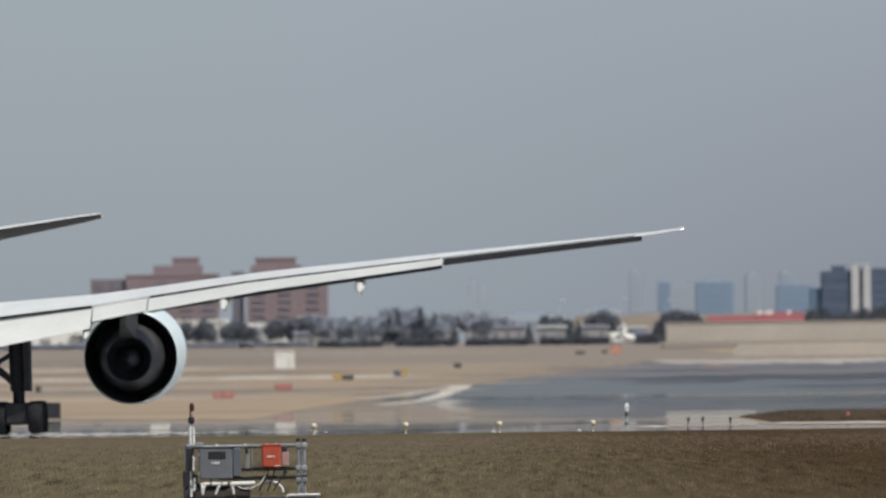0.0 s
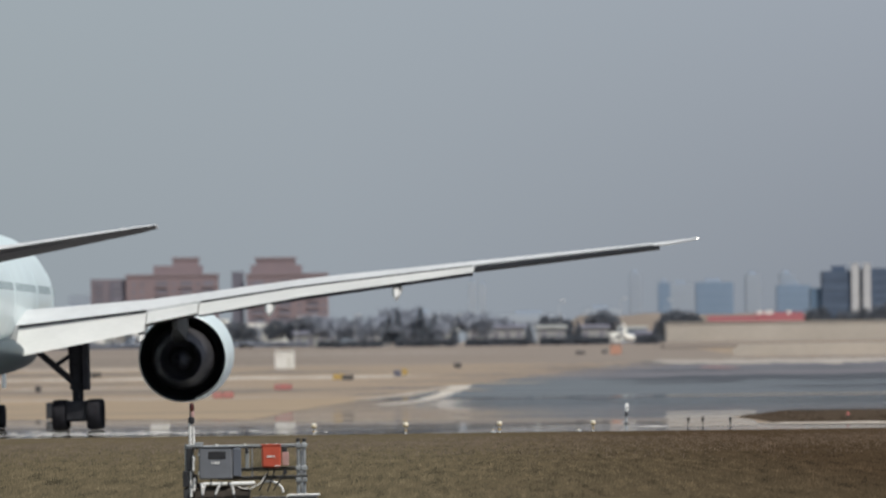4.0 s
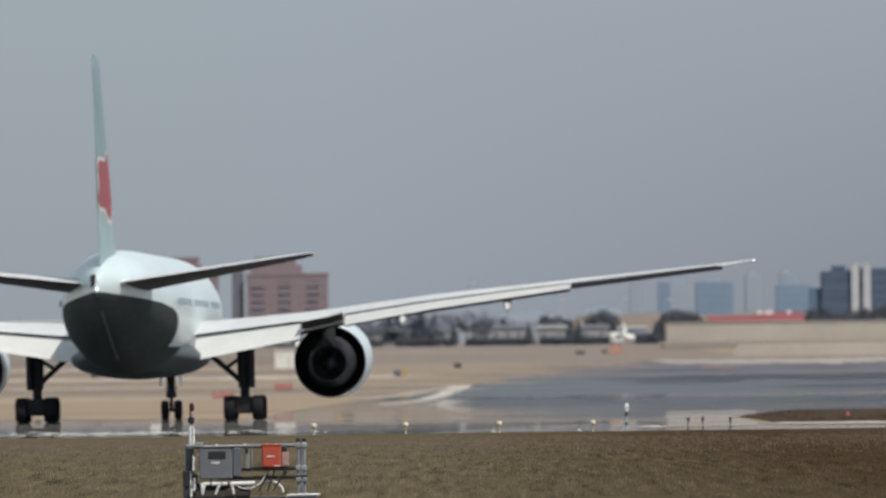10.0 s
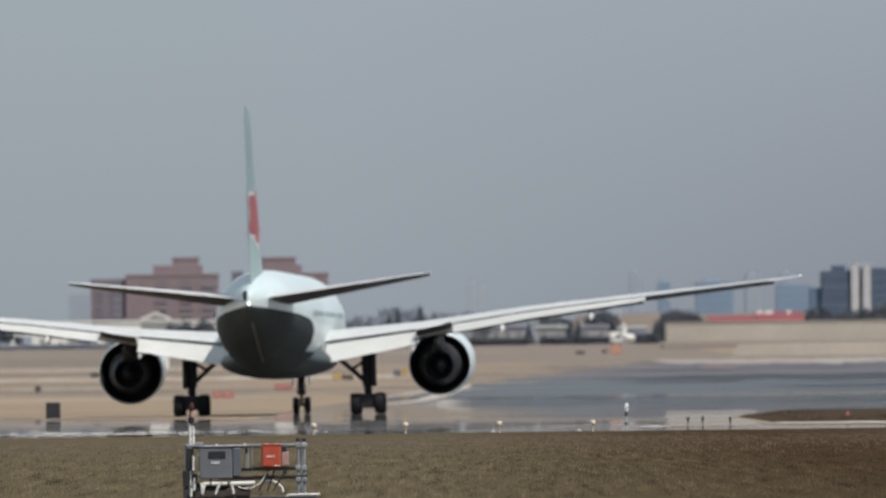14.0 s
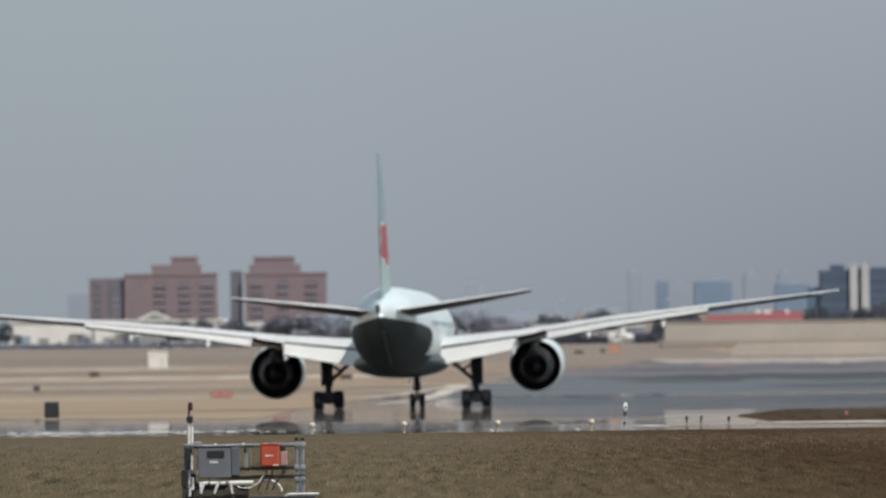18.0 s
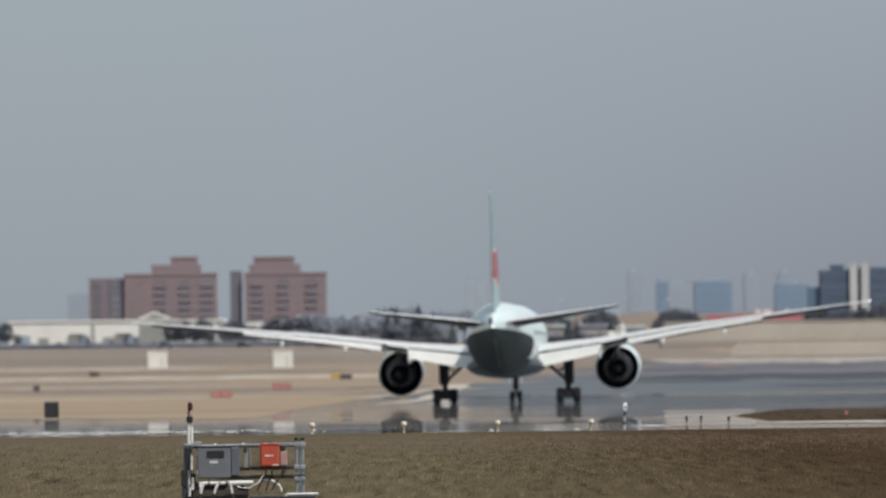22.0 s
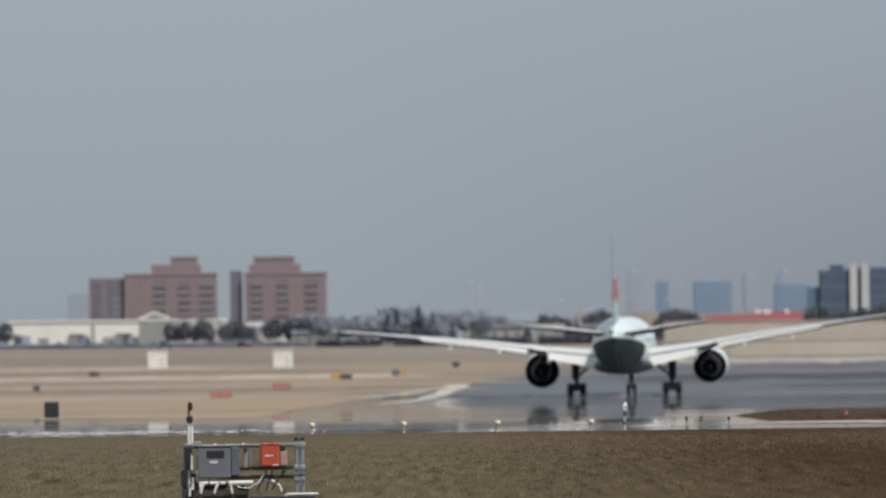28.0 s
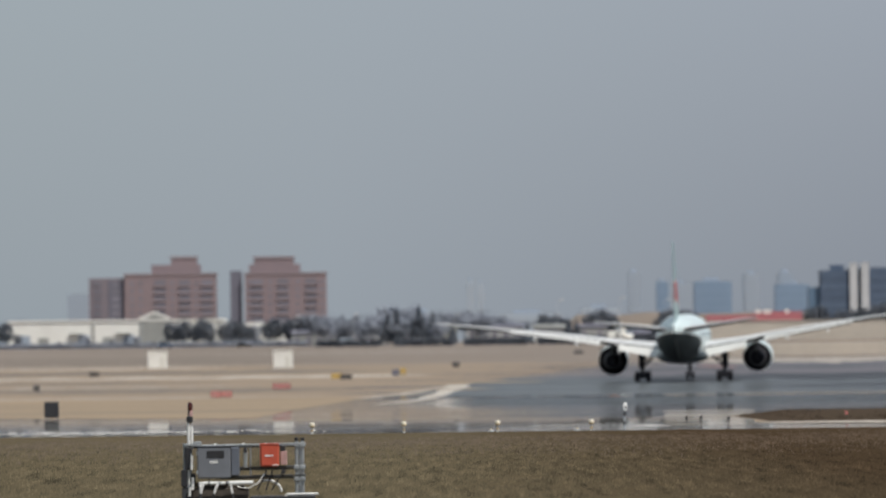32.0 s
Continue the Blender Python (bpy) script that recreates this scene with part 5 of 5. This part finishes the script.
def build_car(x, y, mat, label, tall=0.0):
    c = thing("parked_car" if not tall else "parked_van", label, "car" if not tall else "van", pose(x, y, land(y)), "parked vehicles")
    prof = [(-2.2, 0.35), (2.2, 0.35), (2.25, 0.75), (1.9, 0.95), (-2.0, 1.0), (-2.25, 0.8)]
    part("body", bevel(loft([[(px, q, pz + tall * 0.2 * (pz > 0.6)) for px, pz in prof] for q in (-0.85, 0.85)]), 0.05), mat, c)
    cab = [(-1.9, 0.98 + tall * 0.2), (1.2, 0.95 + tall * 0.2), (0.6, 1.5 + tall), (-1.6, 1.5 + tall)]
    cabin = part("cabin", bevel(loft([[(px, q, pz) for px, pz in cab] for q in (-0.76, 0.76)]), 0.05), mat, c)
    part("side_glass", box(-1.4, 0.55, -0.79, -0.74, 1.05 + tall * 0.4, 1.42 + tall * 0.9), GLASS, cabin)
    for px in (-1.4, 1.4):
        for q in (-0.8, 0.8):
            part("wheel", turned([(-0.1, 0.1), (-0.1, 0.34), (0.1, 0.34), (0.1, 0.1)], 16, "Y", (px, q, 0.34)), RUBBER, c)


for x, mat, label, tall in ((21.5, PALECOL, "pale grey parked car by the far road", 0), (26.5, BLACK, "dark parked car by the far road", 0), (33.0, DARKGLASS, "dark blue parked car by the far road", 0),
                            (48.4, OFFWHITE, "white parked car by the far road", 0), (-6.0, PALECOL, "silver parked car by the far road", 0),
                            (46.0, BLACK, "dark parked car by the far road", 0), (9.0, BLACK, "dark parked car by the far road", 0), (-60.0, BLACK, "dark parked car by the warehouse", 0), (-84.0, DARKGLASS, "dark parked van by the warehouse", 0.8)):
    build_car(x, 3440.0, mat, label, tall)


def build_truck(x, y):
    t = thing("box_truck", "white square box truck parked by the far road", "truck", pose(x, y, land(y)))
    body = part("box_body", box(-1.9, 1.9, 0.4, 6.0, 0.7, 3.7, 0.08), OFFWHITE, t, "white box body")
    cab = part("cab", box(-1.1, 1.2, -1.4, 0.3, 0.5, 2.7, 0.15), OFFWHITE, t, "white cab")
    part("windscreen", box(-0.1, 1.1, -1.44, -1.36, 1.6, 2.5, 0.03), GLASS, cab, "dark windscreen")
    part("rear_window", box(0.5, 1.6, 0.34, 0.42, 1.9, 3.1, 0.03), GLASS, body, "dark opening")
    for px in (-1.2, 1.2):
        for q in (-0.6, 4.6):
            part("wheel", turned([(-0.15, 0.1), (-0.15, 0.48), (0.15, 0.48), (0.15, 0.1)], 16, "X", (px, q, 0.48)), RUBBER, t)


def build_light_jet(x, y):
    t = thing("parked_aircraft", "small white parked aircraft with an upright tail fin", "aeroplane", pose(x, y, land(y)))
    rings = []
    for px, zc, rz, ry in ((-1.9, 2.0, 0.25, 0.25), (-1.2, 1.9, 0.75, 0.7), (0.0, 1.8, 1.05, 0.95), (1.2, 1.75, 0.95, 0.9), (2.0, 1.7, 0.35, 0.35)):
        rings.append([(px, ry * math.cos(a), zc + rz * math.sin(a)) for a in (2 * math.pi * i / 16 for i in range(16))])
    part("fuselage", loft(rings), OFFWHITE, t, "white fuselage", True)
    part("fin", loft([[(-1.85, q, 2.0), (-0.2, q, 2.2), (-1.15, q, 6.0), (-1.8, q, 6.2)] for q in (-0.1, 0.1)]), OFFWHITE, t, "white tail fin")
    part("tailplane", box(-1.7, -0.7, -1.8, 1.8, 2.5, 2.65, 0.03), OFFWHITE, t)
    for px, q in ((-0.6, -0.7), (-0.6, 0.7), (1.3, 0)):
        part("wheel_leg", tube((px, q, 0.2), (px, q * 0.6, 1.3), 0.08), PALECOL, t)
        part("wheel", turned([(-0.1, 0.05), (-0.1, 0.3), (0.1, 0.3), (0.1, 0.05)], 14, "Y", (px, q, 0.3)), RUBBER, t)


build_truck(52.9, 3440.0)
build_light_jet(56.9, 3446.0)
build_house(61.7, 3452.0, 5.2, 3.0, DARKBRICK, DARKBRICK, "low dark shed beside the parked aircraft")


def build_hedge(x0, x1, y, h, seed, label, mat=TWIG):
    rnd = random.Random(seed)
    bm = bmesh.new()
    n = int((x1 - x0) * 170)
    for _ in range(n):
        p = Vector((rnd.uniform(x0, x1), y + rnd.uniform(-0.8, 0.8), land(y) + rnd.uniform(0.0, h) * rnd.uniform(0.6, 1.0)))
        s = rnd.uniform(0.2, 0.5)
        d = Vector((rnd.uniform(-1, 1), rnd.uniform(-1, 1), rnd.uniform(-0.3, 1))).normalized() * s
        e = Vector((rnd.uniform(-1, 1), rnd.uniform(-1, 1), rnd.uniform(-1, 1))).normalized() * s
        a, b, c = bm.verts.new(p - d), bm.verts.new(p + d), bm.verts.new(p + e)
        bm.faces.new((a, b, c))
    tagged(part("hedge", bm, mat), label, "hedge", kind="stuff")


for k, (x0, x1, h) in enumerate(((-38.0, -18.5, 2.3), (-14.0, -0.5, 2.4), (0.2, 3.8, 2.8), (7.2, 26.0, 2.6), (29.4, 50.5, 2.8), (58.5, 65.5, 3.0))):
    build_hedge(x0, x1, 3424.0, h, 3 + k, "dark blue-green hedge along the far road", HEDGE)
build_hedge(-69.0, -56.0, 3565.0, 2.8, 12, "dark blue-green hedge before the warehouse annex", HEDGE)
build_hedge(-145.0, -42.0, 3560.0, 1.8, 6, "dark leafless hedge before the warehouse")


# ---- trees: tapered trunk, limbs and a ragged crown ----
def build_tree(seed, height, spread, conifer=False, dome=False):
    rnd = random.Random(seed)
    t = thing("tree", "dark conifer standing by the far road" if conifer else "round dark evergreen by the far road" if dome else "bare grey-brown deciduous tree by the far road", "tree", pose(0, 0, -100), "far trees")
    trunk = bmesh.new()
    tips = []
    tube((0, 0, 0), (0, 0, height * 0.45), height * 0.022, height * 0.014, 7, trunk)
    tube((0, 0, height * 0.45), (rnd.uniform(-0.3, 0.3), 0, height * 0.9), height * 0.014, height * 0.004, 6, trunk)
    for k in range(14):
        a = k * 2.4 + rnd.uniform(-0.4, 0.4)
        z0 = height * rnd.uniform(0.22, 0.75)
        ln = spread * rnd.uniform(0.45, 0.95) * (1.1 - 0.5 * z0 / height)
        q = Vector((ln * math.cos(a), ln * math.sin(a), z0 + ln * rnd.uniform(0.5, 1.0) * (0.1 if conifer else 1)))
        tube((0, 0, z0), q, height * 0.009, height * 0.002, 5, trunk)
        tips.append((Vector((0, 0, z0)), q))
    part("trunk", trunk, BARK, t)
    crown = bmesh.new()
    for k in range(1400):
        p, q = rnd.choice(tips)
        f = rnd.uniform(0.35, 1.15)
        c = p.lerp(q, f)
        if conifer:
            z = height * rnd.uniform(0.08, 1.0)
            rr = spread * 0.6 * (1.02 - z / height) * rnd.uniform(0.5, 1.05)
            a = rnd.uniform(0, 6.283)
            c = Vector((rr * math.cos(a), rr * math.sin(a), z))
        elif dome:
            a, q = rnd.uniform(0, 6.283), rnd.uniform(-1, 1)
            rr = rnd.uniform(0.55, 1.0) * (1 + 0.18 * math.sin(3 * a + seed))
            c = Vector((spread * rr * math.cos(a) * math.sqrt(1 - q * q), spread * rr * math.sin(a) * math.sqrt(1 - q * q), height * (0.62 + 0.38 * q * rr)))
        else:
            c += Vector((rnd.gauss(0, 1), rnd.gauss(0, 1), rnd.gauss(0.15, 0.8))) * spread * 0.16
        c.z = min(max(c.z, height * 0.12), height * 1.05)
        s = rnd.uniform(0.14, 0.48) * height / 9
        d = Vector((rnd.uniform(-1, 1), rnd.uniform(-1, 1), rnd.uniform(-1, 1))).normalized() * s
        e = Vector((rnd.uniform(-1, 1), rnd.uniform(-1, 1), rnd.uniform(-1, 1))).normalized() * s * 0.7
        vs = [crown.verts.new(c + v) for v in (d, e, -d, -e)]
        crown.faces.new(vs)
    part("crown", crown, NEEDLE if conifer else HEDGE if dome else TWIG, t)
    return t


PROTO = [build_tree(1, 9.0, 4.2), build_tree(2, 11.0, 4.6), build_tree(3, 8.0, 4.4), build_tree(4, 10.0, 3.8), build_tree(5, 8.5, 4.6, True), build_tree(6, 9.5, 3.0, False, True)]


def plant(proto, x, y, scale, turn, first=[0, 0, 0, 0, 0, 0]):
    o = PROTO[proto]
    if first[proto]:
        o = copy_thing(o, pose(0, 0, 0))
    first[proto] = 1
    o.matrix_basis = pose(x, y, land(y), 0, 0, turn) @ Matrix.Diagonal((scale, scale, scale, 1))


rt = random.Random(11)
for i in range(20):
    x = -40 + i * 2.15 + rt.uniform(-0.8, 0.8)
    plant(rt.randrange(4), x, 3520 + rt.uniform(-25, 25), rt.uniform(0.7, 1.05), rt.uniform(0, 360))
for i in range(10):
    plant(rt.randrange(4), 3 + i * 2.4 + rt.uniform(-0.6, 0.6), 3640 + rt.uniform(-15, 15), rt.uniform(0.8, 1.05), rt.uniform(0, 360))
for x, s in ((-15.0, 1.1), (-12.0, 1.15), (-9.0, 1.1), (-18.5, 1.0), (-5.0, 1.05), (10.0, 1.1), (13.0, 1.0)):
    plant(rt.randrange(4), x, 3540, s, rt.uniform(0, 360))
for x, y, s in ((33.0, 3600, 0.95), (37.0, 3610, 0.92), (40.0, 3605, 0.8), (48.0, 3600, 1.0), (51.5, 3610, 1.12), (54.5, 3602, 0.95), (66.6, 3360, 0.98), (69.6, 3366, 1.1), (72.6, 3358, 1.05), (75.2, 3358, 0.95),
                (112.0, 3420, 1.05), (115.0, 3425, 1.12), (121.0, 3420, 0.98), (124.5, 3420, 1.0), (128.0, 3420, 1.05), (132.0, 3420, 1.15), (135.5, 3425, 1.25)):
    plant(5, x, y, s, rt.uniform(0, 360))
for x, s in ((3.6, 0.75), (26.3, 0.8), (38.6, 0.8), (41.2, 0.85), (64.8, 0.8), (67.2, 0.75), (-13.8, 1.3), (-6.8, 1.4), (-16.4, 1.1), (-2.5, 1.2)):
    plant(4, x, 3430 if s < 1 else 3500, s, rt.uniform(0, 360))
for x, s in ((-143, 1.0), (-113, 0.6), (-97, 0.55), (-67, 0.9), (-59.5, 1.0), (-49, 0.95), (-46, 0.9), (-42, 1.0)):
    plant(rt.randrange(4) if s > 0.7 else 2, x, 3600 + rt.uniform(-15, 15), s * 0.78, rt.uniform(0, 360))
for x, s in ((-138.0, 0.9), (-142.5, 0.62), (-134.5, 0.5), (-121.0, 0.24), (-104.5, 0.26), (-100.5, 0.3)):
    plant(5, x, 3585 + rt.uniform(-8, 8), s, rt.uniform(0, 360))
for x, s in ((-85.6, 0.84), (-83.4, 0.78), (-81.0, 0.9), (-78.0, 0.72), (-75.4, 0.95), (-73.6, 0.8), (-68.5, 0.78), (-66.0, 0.9), (-63.2, 0.84), (-60.8, 0.7), (-54.6, 0.85), (-52.4, 0.95), (-47.6, 0.9), (-45.0, 1.0), (-42.6, 0.9)):
    plant(5, x, 3580 + rt.uniform(-8, 8), s, rt.uniform(0, 360))
for i in range(34):
    plant(rt.randrange(4), -150 + i * 9.3 + rt.uniform(-3, 3), 4150 + rt.uniform(-80, 80), rt.uniform(0.7, 1.0), rt.uniform(0, 360))


# ---- street lamps along the far road ----
def build_street_lamp(x, y, h):
    s = thing("street_lamp", "tall grey street lamp by the far road", "street lamp", pose(x, y, land(y)), "far street lamps")
    part("pole", tube((0, 0, 0), (0, 0, h), 0.10, 0.06, 8), PALECOL, s, "", True)
    part("arm", tube((0, 0, h), (1.2, 0, h + 0.3), 0.07, 0.06, 6), PALECOL, s)
    part("lantern", box(0.6, 1.8, -0.35, 0.35, h + 0.15, h + 0.7, 0.1), PALECOL, s, "pale floodlight head")


for x, h in ((-27.0, 9.5), (4.0, 9.0), (36.0, 13.0), (55.0, 13.5), (69.0, 13.0), (-92.0, 9.0), (-45.0, 9.0)):
    build_street_lamp(x, 3480.0, h)


# ---- blades of the rough grass between the rack and the apron ----
def build_grass():
    rs = np.random.RandomState(5)
    n = 120000
    y = 172.0 + (421.5 - 172.0) * rs.rand(n) ** 0.85
    half = 0.0405 * y + 1.5
    x = (rs.rand(n) * 2 - 1) * half
    clump = np.array([noise.noise((a * 5.0, b * 0.12, 0.0)) + 0.5 * noise.noise((a * 0.5, b * 0.05, 7.0)) for a, b in zip(x, y)])
    h = (0.035 + 0.06 * rs.rand(n) ** 2) * np.clip(1 + 1.3 * clump, 0.25, 2.4) * np.clip((421.5 - y) / 80.0, 0.3, 1.0)
    w = 0.012 + 0.02 * rs.rand(n)
    verts = np.zeros((n, 6, 3))
    for k in range(2):
        b = -0.45 + 1.5 * rs.rand(n)
        lean = 0.06 * (rs.rand(n) - 0.5)
        verts[:, 3 * k] = np.stack([x - w * np.cos(b), y - w * np.sin(b), 0 * x + 0.005], 1)
        verts[:, 3 * k + 1] = np.stack([x + w * np.cos(b), y + w * np.sin(b), 0 * x + 0.005], 1)
        verts[:, 3 * k + 2] = np.stack([x + lean, y + 0.05 * rs.rand(n), h * (1 - 0.3 * k)], 1)
    # the grass is short and paler brown towards the asphalt
    paler = (y - 285.0) / 95.0 + 0.5 * clump > rs.rand(n)
    for some, mat, label in ((~paler, BLADE, "rough olive brown grass blades"), (paler, FARBLADE, "short paler brown grass near the asphalt")):
        v = verts[some]
        m = len(v)
        me = bpy.data.meshes.new("grass")
        me.from_pydata(v.reshape(-1, 3).tolist(), [], np.arange(m * 6).reshape(-1, 3).tolist())
        me.materials.append(mat)
        me.polygons.foreach_set("use_smooth", [True] * len(me.polygons))
        up = np.tile((0.0, -0.25, 0.97), (m * 6, 1)) + 0.15 * (rs.rand(m * 6, 3) - 0.5)
        me.normals_split_custom_set_from_vertices((up / np.linalg.norm(up, axis=1)[:, None]).tolist())
        tagged(new("grass", me), label, "grass", kind="stuff")


build_grass()


# ---- ragged tufts along the brown bank ----
def build_tufts():
    rnd = random.Random(9)
    bm = bmesh.new()
    for _ in range(1600):
        x, y = rnd.uniform(15.5, 40.0), rnd.uniform(490.0, 640.0)
        if x < axis(y) + 33.0:
            continue
        z, h, w = land(y) + 0.06, rnd.uniform(0.04, 0.11) * (2.2 if rnd.random() < 0.03 else 1.0), rnd.uniform(0.05, 0.2)
        bm.faces.new([bm.verts.new(p) for p in ((x - w, y, z - 0.05), (x + w, y, z - 0.05), (x + rnd.uniform(-w, w), y + 0.04, z + h))])
    tagged(part("grass_tufts", bm, MOUND), "ragged dark brown grass tufts on the bank", "grass", kind="stuff")


build_tufts()

# ---- what moves ----
ROLL_OUT = [
    (0, -22.66, 458.16, 1.548), (1, -22.43, 464.57, 1.574), (2, -22.15, 471.69, 1.602), (3, -21.79, 480.19, 1.634), (4, -21.31, 490.66, 1.673), (5, -20.70, 503.23, 1.729),
    (6, -19.98, 517.93, 1.814), (7, -19.15, 534.74, 1.933), (8, -18.20, 553.53, 2.053), (9, -17.12, 574.11, 2.134), (10, -15.91, 596.35, 2.150), (11, -14.58, 620.22, 2.143),
    (12, -13.17, 645.78, 2.158), (13, -11.68, 673.14, 2.195), (14, -10.11, 702.43, 2.242), (15, -8.46, 733.69, 2.287), (16, -6.70, 766.98, 2.317), (17, -4.85, 802.30, 2.320),
    (18, -2.89, 839.58, 2.300), (19, -0.81, 878.74, 2.259), (20, 1.37, 919.66, 2.205), (21, 3.61, 962.28, 2.164), (22, 5.85, 1006.52, 2.164), (23, 8.07, 1052.29, 2.223),
    (24, 10.33, 1099.50, 2.325), (25, 12.75, 1148.04, 2.442), (26, 15.39, 1197.80, 2.553), (27, 18.19, 1248.66, 2.656), (28, 21.08, 1300.49, 2.754), (29, 23.97, 1353.13, 2.850),
    (30, 26.84, 1406.43, 2.947), (31, 29.68, 1460.16, 3.043), (32, 32.51, 1514.11, 3.139)]


def motions():
    rows = []
    for t, x, y, yaw in ROLL_OUT:
        pitch = math.degrees(math.atan2(land(y + 25.85) - land(y), 25.85))
        rows.append((t, pose(x, y, land(y) + 0.012, pitch, -math.degrees(BANK), -yaw)))
    walk(plane, rows)
    # the wheels turn, as fast as rows a tenth of a second apart can tell
    ts = [r[0] for r in ROLL_OUT]
    ds = [r[2] for r in ROLL_OUT]
    for w in WHEELS:
        loc = w.matrix_basis.translation.copy()
        turn, rows, last = 0.0, [], ds[0]
        for k in range(321):
            d = float(np.interp(k / 10, ts, ds))
            turn += min(80.0, math.degrees((d - last) / 0.665))
            last = d
            rows.append((k / 10, Matrix.Translation(loc) @ pose(0, 0, 0, -turn, 0, 0)))
        walk(w, rows)
    # the flaperons droop at first and rise before the roll gathers speed; the wings lift as the speed grows
    for f, side, wing in FLAPERONS:
        py, pz = upper_at(9.8)
        pivot = Vector((side * 9.8, py, pz))
        def tilt(deg):
            return Matrix.Translation(pivot) @ pose(0, 0, 0, deg, 0, 0) @ Matrix.Translation(-pivot)
        walk(f, [(0, tilt(1)), (2.5, tilt(0)), (5.5, tilt(-7)), (6.2, tilt(-12)), (7, tilt(-17)), (32, tilt(-17))])
        root = Vector((side * 3.0, 0, 4.1))
        def lift(deg):
            return Matrix.Translation(root) @ pose(0, 0, 0, 0, -side * deg, 0) @ Matrix.Translation(-root)
        if side > 0:
            walk(wing, [(0, lift(0)), (5, lift(0.02)), (9, lift(0.25)), (13, lift(0.55)), (16.5, lift(0.75)), (19, lift(1.1)), (22, lift(1.6)), (25, lift(2.0)), (28, lift(2.45)), (32, lift(2.9))])
        else:
            walk(wing, [(0, lift(0)), (5, lift(0.02)), (9, lift(0.3)), (13, lift(0.8)), (19, lift(1.4)), (25, lift(1.6)), (28, lift(1.75)), (30, lift(2.0)), (32, lift(2.6))])


motions()
